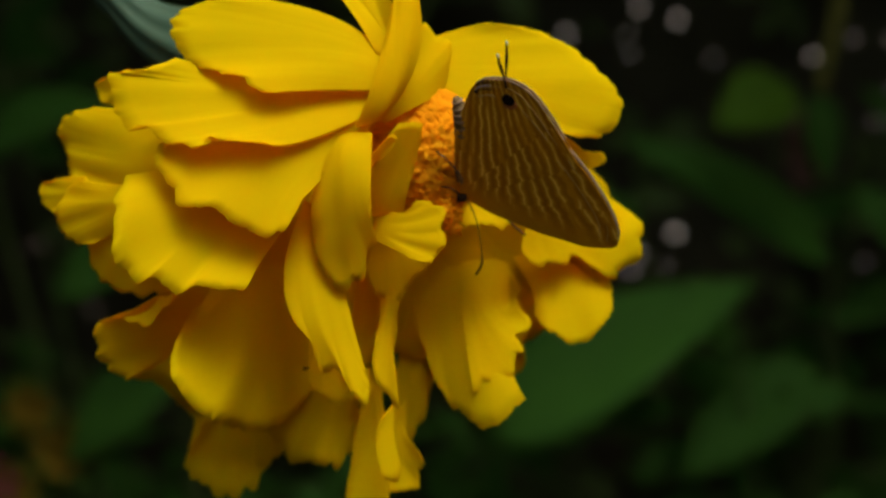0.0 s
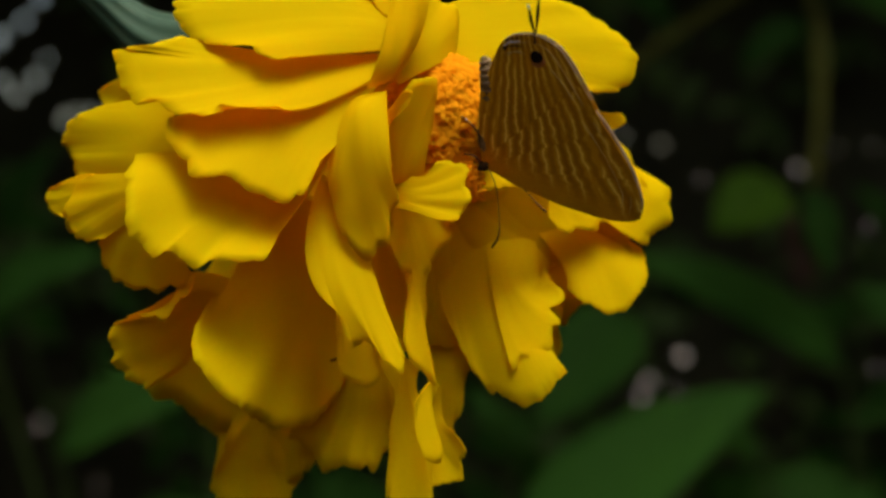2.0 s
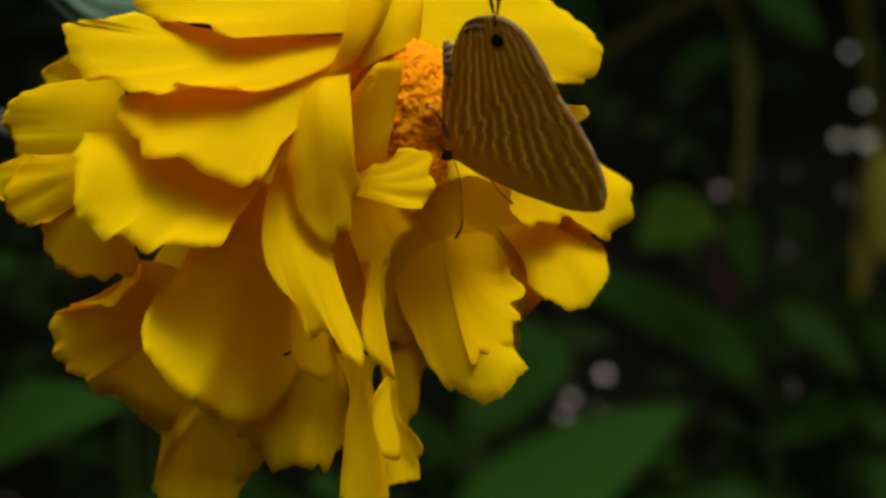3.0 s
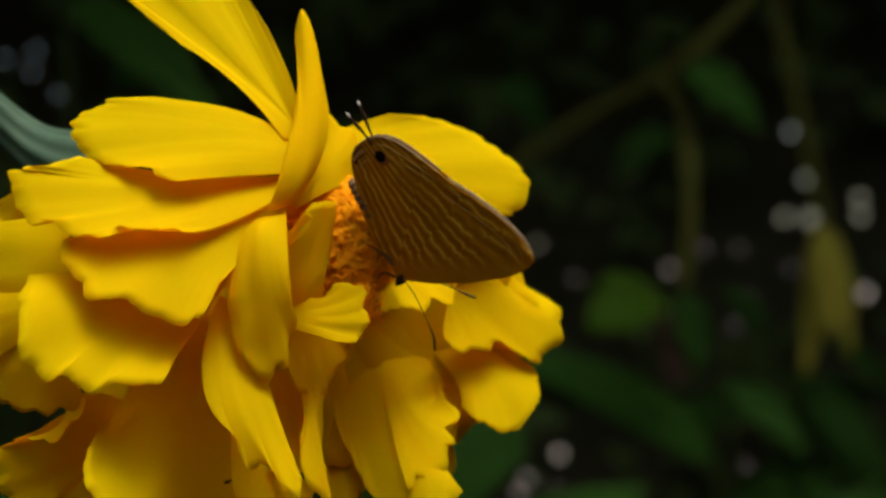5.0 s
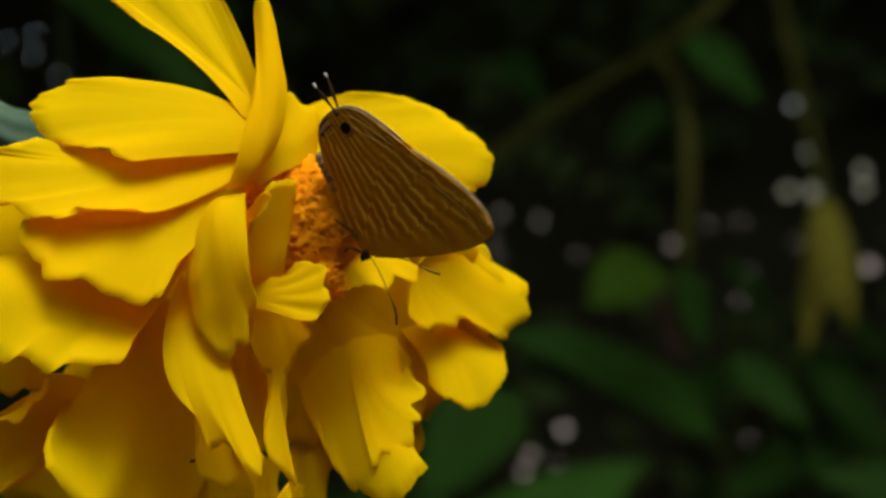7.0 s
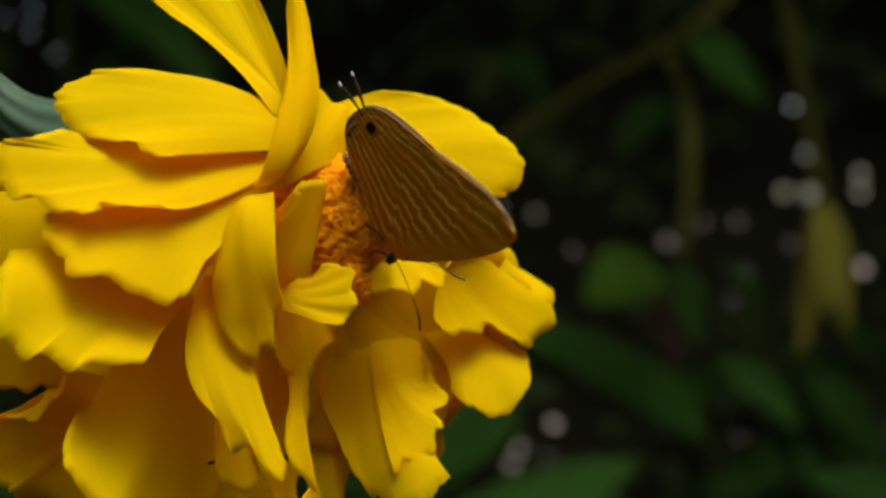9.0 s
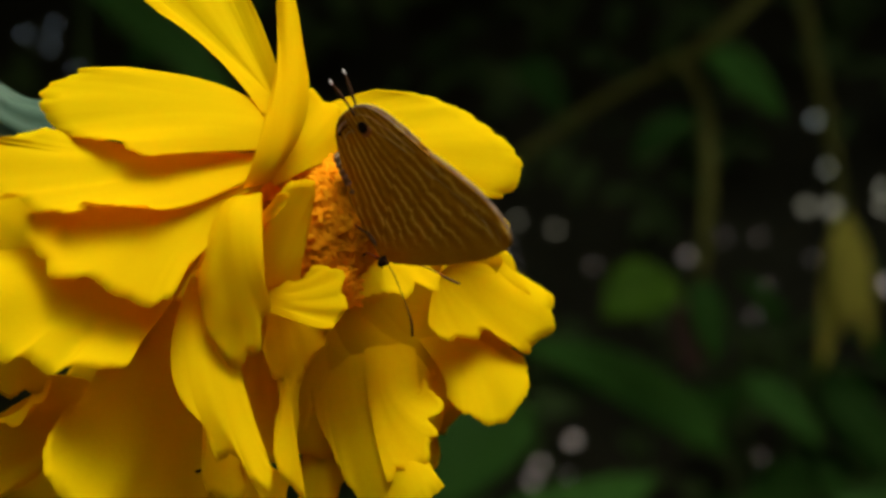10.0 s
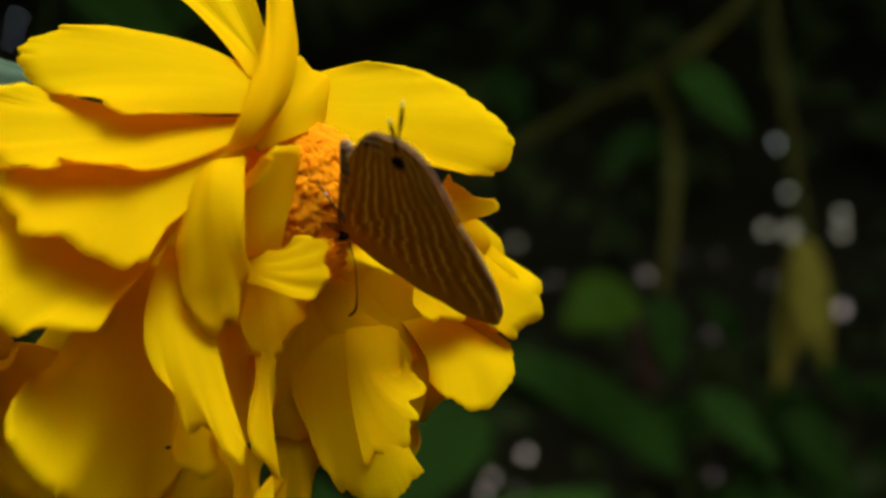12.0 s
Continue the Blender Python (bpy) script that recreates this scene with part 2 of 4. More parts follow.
# ---- the marigold ----
def petal(parent, base, rim, left, right, bulge=0.4, flare=1.5, ripple=0.5, waves=2.5, foot=1.5, notch=0.3, seed=1, crease=(0.5, 0.0), nu=110, nv=22):
    """A marigold petal in millimetres from the flower's heart: it fans out from its foot over two side points to a wavy rim, arched across by bulge and flared outwards at the rim by flare; crease: where across it folds, and how high."""
    rng = random.Random(seed)
    phase, shift = rng.uniform(0, 6.3), Vector((seed * 7.3, seed * 3.1, 0))
    b, l, r = Vector(base), Vector(left), Vector(right)
    edge = spline(rim, nu)
    wide = sum((q - p).length for p, q in zip(edge, edge[1:]))
    notch *= 1.3 * min(1.0, wide / 14)
    span = (r - l).normalized()
    n = (r - l).cross(edge[nu // 2] - b)
    n = n.normalized() if n.length > 1e-6 else Vector((0, -1, 0))
    if n.y > 0:
        n = -n
    # the teeth of the rim lie in the surface: the petal runs to a smoothed rim, the teeth are added along it
    calm = []
    for i in range(nu):
        w = min(9, i, nu - 1 - i)
        calm.append(sum(edge[i - w:i + w + 1], Vector()) / (2 * w + 1))
    teeth = []
    for i in range(nu):
        u = i / (nu - 1)
        ahead = 3 * calm[i] - 4 * l.lerp(r, u) + b
        normal = ahead.cross(calm[min(i + 1, nu - 1)] - calm[max(i - 1, 0)])
        d = edge[i] - calm[i]
        teeth.append(d - normal.normalized() * d.dot(normal.normalized()))
    edge = calm
    rows, back = [], []
    for j in range(nv):
        v = j / (nv - 1)
        row, rear = [], []
        for i in range(nu):
            u = i / (nu - 1)
            start = b + span * (u - 0.5) * foot
            fold = crease[1] * max(0, 1 - abs(u - crease[0]) / 0.45)
            mid = l.lerp(r, u) + n * (bulge * 4 * u * (1 - u) - flare + fold)
            turn = 2 * mid - 0.5 * (start + edge[i])
            p = start * (1 - v) ** 2 + 2 * v * (1 - v) * turn + v * v * edge[i] + teeth[i] * v ** 5
            frill = noise.noise(Vector((u * waves * 1.6, v * 1.2, 0)) + shift)
            swell, small = noise.noise(p * 0.17 + shift), noise.noise(p * 0.42 + shift)
            pleat = noise.noise(Vector((u * (1.2 + wide * 0.07), v * 0.5, 3)) + shift)
            curl = noise.noise(Vector((u * wide * 0.22, 0, 11)) + shift) + 0.2 * noise.noise(Vector((u * wide * 0.55, 0, 17)) + shift)
            p += n * (ripple * v ** 2 * (0.65 * frill + 0.9 * swell + 0.25 * small) + 0.012 * math.sin(u * wide * 1.7 + frill * 7) * v)
            p += n * min(1.0, wide / 14) * (0.40 * pleat * v + 0.6 * (curl + 0.35) * v ** 6)
            out = (3 * edge[i] - 4 * mid + start).normalized()
            p += out * notch * v ** 8 * (1.9 * abs(noise.noise(Vector((u * wide * 0.42, 5, 0)) + shift)) - 0.5 + 0.35 * abs(noise.noise(Vector((u * wide * 0.9, 9, 0)) + shift)))
            p += out * min(1.0, wide / 14) * v ** 14 * (0.22 * noise.noise(Vector((u * wide * 1.3, 21, 0)) + shift) + 0.12 * noise.noise(Vector((u * wide * 2.9, 27, 0)) + shift))
            row.append(p * MM)
            rear.append(-n * (0.22 - 0.17 * v) * MM)
        rows.append(row), back.append(rear)
    return part("petal", sheet(bmesh.new(), rows, back), PETAL, parent)


marigold = tagged(new("marigold"), "full double yellow marigold with ruffled petals nodding on its stem", "flower")
marigold.location = FLOWER
head = new("flower_head")
head.parent = marigold

petal(head, (-10.9, -4.2, 13.6), ((-26.3, -1, 20.7), (-29.8, -2, 20.4), (-32.5, -3, 19), (-32.8, -3.5, 18), (-32.9, -4, 16.7), (-32, -4.5, 15.2), (-30.2, -5, 14), (-26.8, -6, 13.2), (-25.2, -6.5, 13.1), (-23.3, -7, 11.9), (-21.1, -7, 12.2)), (-16.7, -2, 19.3), (-17.2, -6, 12.9), bulge=0.35, flare=0.9, ripple=0.39, waves=3, foot=2, notch=0.5, seed=1)
petal(head, (-11.6, -4.4, 12), ((-31.7, -6, 14.5), (-33.5, -8, 13.2), (-35.1, -9, 12.5), (-36.1, -10, 12.9), (-36.3, -10.5, 11), (-35.3, -10.5, 8.7), (-34.3, -10.5, 7.4), (-33.3, -10, 8), (-31.6, -10, 7), (-30.6, -10, 6.6), (-29.6, -10, 6.8), (-28.4, -10, 6.1), (-27.2, -10, 7.6), (-25.1, -9, 7.4), (-22.1, -9, 7.3)), (-23, -4, 14.4), (-18, -8, 9.2), bulge=0.35, flare=2.0, ripple=0.2, waves=3.5, foot=1.5, notch=0.5, seed=2)
petal(head, (-12.6, -4.8, 10.6), ((-32, -9, 6.5), (-32.1, -9.3, 4.7), (-30.9, -9.5, 3.2), (-29.2, -10, 1.4), (-27.9, -10, 0.9), (-26.7, -10, 1.5), (-25.5, -10, 0.9), (-23.5, -10, -0.5), (-21.6, -9.5, -1.2), (-20.6, -9.5, -1), (-19.2, -9, 0.1), (-18.4, -8, 2.2)), (-23.5, -7, 9.8), (-15.8, -8, 6.6), bulge=0.35, flare=2.3, ripple=0.39, waves=3.5, foot=1.5, notch=0.5, seed=3)
petal(head, (-17.9, -4.7, 4.9), ((-35.1, -9.5, 3.5), (-34.7, -12.5, 0.9), (-34.3, -14, -1.5), (-33.7, -14, -3.9), (-32.3, -13, -5.8), (-31.2, -12.5, -5.3), (-30.3, -12, -6.1), (-29.3, -11.5, -7), (-28.3, -11.2, -6.6), (-27.6, -11, -6), (-25, -10.5, -6.3), (-23.1, -10, -6), (-22.2, -9.5, -4.2)), (-27.8, -6.5, 5.5), (-20.2, -6.7, 0.3), bulge=0.35, flare=2.8, ripple=0.39, waves=3, foot=1.5, notch=0.5, seed=4)
petal(head, (-38.9, 2.0, 11.7), ((-43.3, 5.0, 11.9), (-44.5, 6.0, 11.3), (-44.6, 6.0, 10.6), (-43.8, 5.5, 9.4), (-42.4, 5.0, 9.2)), (-41.9, 4.0, 12.3), (-40.6, 4.0, 9.4), bulge=0.2, flare=0.2, ripple=0.3, waves=3, foot=3, notch=0.6, seed=5)
petal(head, (-33.4, -3.5, 6.2), ((-41.6, 0.5, 9.1), (-44.5, 2.0, 8.2), (-46.9, 2.5, 6.9), (-47.2, 2.5, 6.1), (-46.2, 2.0, 4.8), (-45.1, 1.5, 3.1), (-42.9, -0.5, 0.9)), (-38.9, -1.5, 9.3), (-38.0, -3.0, 1.3), bulge=0.5, flare=0.1, ripple=0.6, waves=3, foot=7, notch=0.7, seed=6)
petal(head, (-41.5, -3.0, 1.4), ((-46.2, -1.0, 1.5), (-47.8, 0.0, 1.0), (-47.9, 0.0, -0.1), (-46.9, -0.5, -1.1), (-45.1, -1.5, -1.9)), (-44.4, -2.0, 2.1), (-43.2, -2.5, -1.2), bulge=0.2, flare=0.2, ripple=0.4, waves=3, foot=2, notch=0.8, seed=7)
petal(head, (-34.7, -6.5, 0.6), ((-41.6, -4.0, 2.3), (-43.7, -3.0, 1.2), (-44.6, -2.5, -0.6), (-44.4, -2.5, -2.6), (-43.3, -3.0, -3.9), (-41.8, -3.5, -4.3), (-39.8, -4.5, -3.9)), (-39.7, -5.0, 2.1), (-38.0, -5.5, -2.9), bulge=0.6, flare=0.1, ripple=0.6, waves=3, foot=3.5, notch=0.9, seed=8)
petal(head, (-34.4, -6.0, -0.9), ((-41.0, -3.5, -4.1), (-40.9, -3.0, -6.1), (-40.0, -3.0, -7.5), (-38.5, -3.0, -8.7), (-36.1, -3.5, -9.0), (-34.0, -3.5, -8.7), (-31.7, -4.0, -7.7)), (-40.0, -4.5, -2.8), (-32.4, -5.0, -5.1), bulge=0.5, flare=0.1, ripple=0.6, waves=3, foot=7, notch=0.7, seed=9)
petal(head, (-30.1, 4, -9.4), ((-34.2, -1, -7.5), (-34.7, -2, -9.4), (-37.8, -3, -11.2), (-40.4, -3, -12.2), (-41, -3, -13.2), (-40.3, -2, -16.7), (-38.8, -1, -18.5), (-36.6, 1, -18.1)), (-31.6, 1.5, -7.7), (-32.6, 2.5, -14.8), bulge=0.52, flare=0.6, ripple=0.78, waves=3, foot=1.5, notch=0.88, seed=10)
petal(head, (-33.4, -1.5, -8), ((-33, -5, -9.4), (-33.7, -6, -11.3), (-35.1, -5.5, -11.3), (-37.2, -4.5, -11)), (-32.7, -4, -8.9), (-35.1, -3.3, -9.8), bulge=0.17, flare=0.6, ripple=0.26, waves=3, foot=2, notch=0.88, seed=11)
petal(head, (-23.3, 2.0, 0.4), ((-30.1, -4.0, -9.8), (-30.2, -9.0, -12.1), (-29.9, -11.0, -14.1), (-29.1, -11.0, -16.1), (-27.7, -10.5, -17.7), (-26.3, -8.0, -19.6), (-26.3, -5.0, -21.1), (-24.9, -1.0, -22.5), (-23.1, 2.0, -22.9), (-21.6, 4.0, -21.9), (-19.7, 5.0, -19.4), (-18.1, 5.0, -16.0)), (-29.0, 0.0, -7.5), (-19.4, 5.0, -11.3), bulge=0.3, flare=0.2, ripple=0.4, waves=2.5, foot=7, notch=0.35, seed=12)
petal(head, (-26.5, 9.0, -1.6), ((-37.2, 6.0, -10.7), (-40.9, 7.0, -17.4), (-39.2, 8.0, -20.6), (-33.4, 9.0, -24.5), (-27.5, 10.0, -26.8), (-19.7, 11.0, -26.1), (-13.5, 12.0, -19.6)), (-33.8, 8.0, -6.8), (-19.3, 11.0, -10.9), bulge=0.3, flare=0.3, ripple=0.8, waves=3, foot=9, notch=0.6, seed=44)
petal(head, (-25.4, 9, -8), ((-39.8, 9, -18.2), (-37.7, 8, -21.5), (-34.2, 9, -25.2), (-34, 9, -29.8), (-27, 9, -30.4), (-22, 8, -26.2)), (-34.2, 9.1, -12.4), (-22, 8.4, -17.8), bulge=0.35, flare=0.6, ripple=1.04, waves=3.5, foot=1.5, notch=0.88, seed=13)
petal(head, (-18.2, 7, -10.4), ((-23, 4, -19), (-25.1, 6, -24.2), (-22.3, 6, -27.3), (-19.4, 5, -27.6), (-16.5, 5, -27.4), (-14.5, 4, -24.4)), (-21.4, 5.5, -14.1), (-15.1, 5.5, -18.2), bulge=0.52, flare=0.6, ripple=1.43, waves=3.5, foot=1.5, notch=0.88, seed=14)
petal(head, (-18, -0, -9.2), ((-18.8, -2, -13.9), (-18.2, -3, -17.4), (-16, -3, -18), (-14.5, -3, -17.1), (-15.1, -2, -14.4)), (-18.9, -1, -11.4), (-15.9, -1, -11.8), bulge=0.35, flare=0.6, ripple=0.52, waves=3, foot=1.5, notch=0.88, seed=15)
petal(head, (-29.2, 9, -21.8), ((-32.3, 7, -24.9), (-34.2, 7, -30.6), (-29.5, 7, -32.8), (-25.7, 8, -30.8), (-24.7, 9, -25.3)), (-31.3, 7.9, -23.4), (-26.4, 9.1, -23.6), bulge=0.35, flare=0.6, ripple=1.04, waves=3, foot=1.5, notch=0.88, seed=16)
petal(head, (-18.2, -3, 1.1), ((-18.2, -7, -10.5), (-16.8, -7, -12.1), (-16.5, -7, -13.8), (-15, -7, -13.5), (-13.8, -7.5, -14.6), (-13, -8, -16), (-11.9, -8, -16.6), (-11.2, -7.5, -15.7), (-12, -7, -13.6)), (-20.5, -6, -5.5), (-14.2, -5.5, -7.9), bulge=0.42, flare=0.1, ripple=0.5, waves=3, foot=2.5, notch=1.6, seed=17)
petal(head, (-14.6, -5.2, 8.6), ((-18.1, -5.8, -0.2), (-17.8, -6.4, -2.6), (-17.0, -6.4, -4.5), (-15.8, -6.2, -5.6), (-14.1, -6.0, -5.8), (-12.6, -6.0, -4.9), (-12.4, -6.4, -2.8), (-11.7, -6.9, -0.7), (-12.0, -7.2, 1.8)), (-17.6, -5.6, 3.8), (-12.1, -7.4, 4.2), bulge=1.0, flare=-0.4, ripple=0.8, waves=2.8, foot=4, notch=0.8, seed=18)
petal(head, (-11.8, -2.0, 0.2), ((-12.6, -5.5, 5.8), (-11.7, -5.5, 7.7), (-10.5, -5.5, 9.4), (-9.3, -5.0, 10.0), (-8.3, -4.0, 9.9), (-8.5, -3.5, 7.5), (-9.0, -3.0, 4.7)), (-13.2, -4.5, 3.8), (-9.5, -3.0, 2.8), bulge=0.12, flare=0, ripple=0.3, waves=3, foot=4, notch=0.25, seed=19)
petal(head, (-13.1, -5.0, 5.9), ((-12.1, -7.0, 7.1), (-10.8, -7.0, 8.7), (-10.1, -6.5, 8.5), (-10.4, -6.5, 7.5), (-11.5, -6.3, 6.5)), (-12.6, -6.3, 6.8), (-11.9, -6.0, 6.2), bulge=0.1, flare=0, ripple=0.13, waves=3, foot=1, notch=0.4, seed=20)
petal(head, (-12.7, -2.0, 0.4), ((-8.6, -3.2, 2.3), (-6.5, -3.4, 2.3), (-5.5, -3.8, 1.4), (-5.6, -4.4, 0.2), (-5.0, -5.0, -0.7), (-5.5, -5.4, -2.0), (-6.6, -5.6, -3.0), (-8.4, -5.2, -3.0)), (-10.5, -3.2, 1.1), (-10.4, -4.2, -2.3), bulge=-0.1, flare=0.2, ripple=0.7, waves=3.5, foot=4.5, notch=0.7, seed=21)
petal(head, (-12.5, 1, -0.2), ((-13.8, 0, -5.5), (-12.6, 0, -7.8), (-10.1, 0, -8.1), (-9.3, 0, -6.6), (-7.5, 0, -4.7), (-8.1, 0, -2.6)), (-13.5, 1, -2.4), (-9.8, 1, -1.4), bulge=0.1, flare=0.2, ripple=0.3, waves=3, foot=4, notch=0.88, seed=22)
petal(head, (-11.3, 1, -6.1), ((-12.3, -1, -11.8), (-12, -2, -15.1), (-10.7, -2, -17.2), (-9, -3, -18.5), (-9.6, -2, -17.4), (-10.5, -1, -15.5), (-10.2, 0, -10.9)), (-12.1, 0, -8.8), (-10.2, 0, -8.5), bulge=0.21, flare=0, ripple=0.2, waves=3, foot=4, notch=0.25, seed=23)
petal(head, (-15.4, 6, -2.8), ((-16.5, 5, -10), (-15.8, 5, -14.5), (-14.1, 5, -15.6), (-12.5, 5, -15.9), (-12, 5, -10.1)), (-16.7, 5.5, -6.4), (-12.9, 5.5, -6.5), bulge=0.17, flare=0.6, ripple=0.52, waves=3, foot=6, notch=0.88, seed=24)
petal(head, (-10.3, 10, -7.9), ((-11.8, 9.5, -18.8), (-10.5, 9, -25), (-9.2, 9, -24.6), (-7.0, 9.5, -17.0), (-7.9, 10, -12)), (-11.2, 9.5, -13.3), (-8.6, 10, -10.1), bulge=0.3, flare=0, ripple=0.4, waves=3, foot=4, notch=0.6, seed=25)
petal(head, (-13.5, 3, -16.6), ((-13.9, 1, -20.6), (-14.4, 0, -25.7), (-14.2, 0, -31), (-10.5, 0, -31), (-10.5, 1, -26), (-11, 2, -20.8)), (-14.1, 1.9, -18.6), (-11.7, 2.7, -18.8), bulge=0.35, flare=0.6, ripple=0.65, waves=3, foot=5, notch=0.88, seed=26)
petal(head, (-9.4, -2, -18.3), ((-11.1, -5, -20.1), (-11, -5, -22.1), (-10, -5, -24.9), (-8.8, -4, -25.1), (-9.4, -3, -23), (-9.9, -3, -20.7)), (-10.5, -4, -19), (-9.5, -2.3, -19.6), bulge=0.1, flare=0, ripple=0.13, waves=3, foot=1.5, notch=0.25, seed=27)
petal(head, (-10.4, 3, -20.8), ((-11.6, 2, -28.7), (-9.2, 2, -29), (-7.3, 2, -27.7), (-7.8, 2, -23.9), (-8.9, 3, -23.3)), (-11.4, 2.4, -25.5), (-9.5, 3, -21.8), bulge=0.21, flare=0.6, ripple=0.52, waves=3, foot=4, notch=0.88, seed=28)
petal(head, (-4.6, 13.0, -1.2), ((-8.5, 7.5, -14.1), (-6.7, 6.5, -18.3), (-3.8, 4.5, -20.4), (-1.3, 2.5, -21.5), (0.9, 2.0, -20.6), (2.1, 2.5, -19.1), (3.0, 3.2, -18.1), (1.6, 4.8, -17.0), (0.9, 6.8, -14.5), (1.0, 8.5, -12.0), (0.4, 9.6, -9.6)), (-10.3, 9.5, -9.0), (0.5, 11.0, -7.8), bulge=0.2, flare=-0.2, ripple=0.35, waves=3, foot=8, notch=0.7, seed=29, crease=(0.5, 0.9))
petal(head, (-2.8, 11.6, -3.6), ((-2.6, 3.2, -17.4), (-0.9, 3.9, -16.5), (0.9, 4.8, -15.1), (1.8, 5.5, -13.6), (1.4, 6.0, -12.5), (2.5, 6.5, -11.5), (2.1, 7.3, -9.7), (1.1, 7.8, -8.5), (0.7, 8.6, -6.5)), (-4.7, 7.7, -10.1), (0.3, 8.4, -9.4), bulge=0.4, flare=-0.3, ripple=0.4, waves=2.5, foot=5, notch=0.8, seed=46)
petal(head, (0.3, 11, -13), ((0.1, 12, -17.4), (1.5, 12, -17.8), (2.2, 12, -16), (1.9, 12, -14.2)), (-0, 11.5, -15.6), (1.2, 11.5, -13.4), bulge=0.1, flare=0.6, ripple=0.26, waves=3, foot=1.5, notch=0.88, seed=31)
petal(head, (1.2, 10, -8.3), ((1.4, 12, -12.5), (2.4, 12, -13.6), (3.2, 12, -13.1), (3, 11, -10.1)), (1.1, 11.2, -10.8), (2.2, 10.4, -9), bulge=0.1, flare=0.6, ripple=0.26, waves=3, foot=1.5, notch=0.88, seed=32)
petal(head, (1.1, 13.0, -2.2), ((2.9, 8.0, -10.2), (3.9, 7.5, -11.1), (5.0, 7.5, -12.0), (6.8, 7.5, -12.8), (8.5, 8.0, -12.7), (9.9, 8.5, -11.5), (10.7, 9.5, -9.9), (11.0, 10.5, -7.9), (10.6, 11.5, -6.4)), (2.2, 9.0, -7.2), (9.0, 11.5, -5.2), bulge=0.5, flare=0, ripple=0.15, waves=3, foot=6, notch=0.35, seed=33)
petal(head, (-2.7, 13.5, -3.1), ((-1.1, 14, -8.5), (0.2, 14, -13.2), (2.9, 14, -13.2), (3.3, 13.5, -8.5), (2.5, 13, -3.2)), (-2.2, 13.8, -6.3), (0.2, 13.2, -2.7), bulge=0.35, flare=0.6, ripple=0.65, waves=3, foot=5, notch=0.88, seed=34)
petal(head, (3.2, 6.5, 2.6), ((1.1, 5.5, -3), (2.6, 6, -4.4), (4, 6.5, -4.5), (5.7, 7.5, -4.1), (7.2, 8.2, -3.7), (9.1, 9, -5.1), (10.7, 10, -5.9), (12.7, 11, -4), (13.6, 12.5, -0.6), (12.2, 13, 0.8), (9.3, 13.5, 2.4)), (1.6, 6, -0.4), (6, 10, 3.1), bulge=0.17, flare=0, ripple=0.13, waves=1.5, foot=3, notch=0.62, seed=35)
petal(head, (-8.0, 3.5, 2.3), ((-5.4, 1.4, 0.7), (-4.3, 0.8, -0.4), (-2.9, 0.7, -0.7), (-1.3, 1.2, -0.4), (0.1, 2.2, 0.5), (1.9, 3.2, 0.5), (2.6, 3.8, 1.7)), (-7.1, 2.5, 3.1), (-1.0, 3.8, 3.8), bulge=0.28, flare=0.4, ripple=0.5, waves=3, foot=3, notch=0.9, seed=36)
petal(head, (-7.1, 9.5, 1), ((-9, 11.5, -5.3), (-6.4, 13, -8.3), (-1.7, 13.5, -9), (1.8, 13, -6.7), (3.1, 12, -0.9)), (-8.7, 10.5, -2.4), (-1, 10.8, 0.4), bulge=0.52, flare=0.6, ripple=0.52, waves=3, foot=7, notch=0.88, seed=37)
petal(head, (-8.3, 3, 14.4), ((-3.7, 6, 19.5), (1, 7, 19.1), (4.5, 7, 18.1), (6.8, 7, 16.2), (10.2, 6.5, 12.9), (10.1, 5.5, 10.7), (8.4, 5, 9.1), (5.6, 4, 9), (2.1, 3, 10)), (-7.2, 5, 18.6), (-3.7, 2, 10.8), bulge=0.17, flare=0, ripple=0.39, waves=2.5, foot=7, notch=0.35, seed=38)
petal(head, (2.6, 6, 4.8), ((4.2, 8, 9.5), (5.6, 8, 8.2), (7.3, 8.5, 7.3), (8.9, 9, 7.2), (9.1, 9, 6.2), (7.9, 8.5, 5.6)), (3, 7, 7.5), (5.7, 7.3, 4.8), bulge=0.21, flare=0.2, ripple=0.26, waves=3, foot=4, notch=0.5, seed=39)
petal(head, (-13.3, -5, 9.4), ((-11.8, -3, 20.9), (-12, -2.5, 24.4), (-12, -2, 26.4), (-11.5, -2, 28.8), (-10.7, -2, 27.6), (-9.9, -2.5, 24.9), (-9.3, -3, 20.9)), (-12.4, -6.5, 14.2), (-9, -4.5, 15.2), bulge=0.5, flare=0, ripple=0.3, waves=2, foot=2.6, notch=0.3, seed=40, nv=30)
petal(head, (-12.1, -3, 15.9), ((-23.4, 1, 26.3), (-32.2, 5, 33.9), (-36.1, 7, 37.9), (-35.5, 8, 42.2), (-28.6, 8, 42.8), (-21, 6, 36.6), (-15.3, 2, 27.9)), (-17.6, -1, 21.6), (-12.3, -1, 21.2), bulge=-0.88, flare=0, ripple=0.39, waves=3, foot=2, notch=0.62, seed=42)
petal(head, (-12.3, -3.5, 10.1), ((-10.1, 1.0, 17.8), (-9.6, 2.0, 19.2), (-9.1, 2.5, 19.0), (-8.5, 2.8, 17.8), (-7.1, 3.2, 17.5), (-6.8, 2.6, 15.1), (-7.2, 1.8, 12.5)), (-11.1, -1.5, 14.1), (-9.0, -1.0, 11.4), bulge=0.2, flare=0, ripple=0.2, waves=2, foot=1.5, notch=0.2, seed=43)

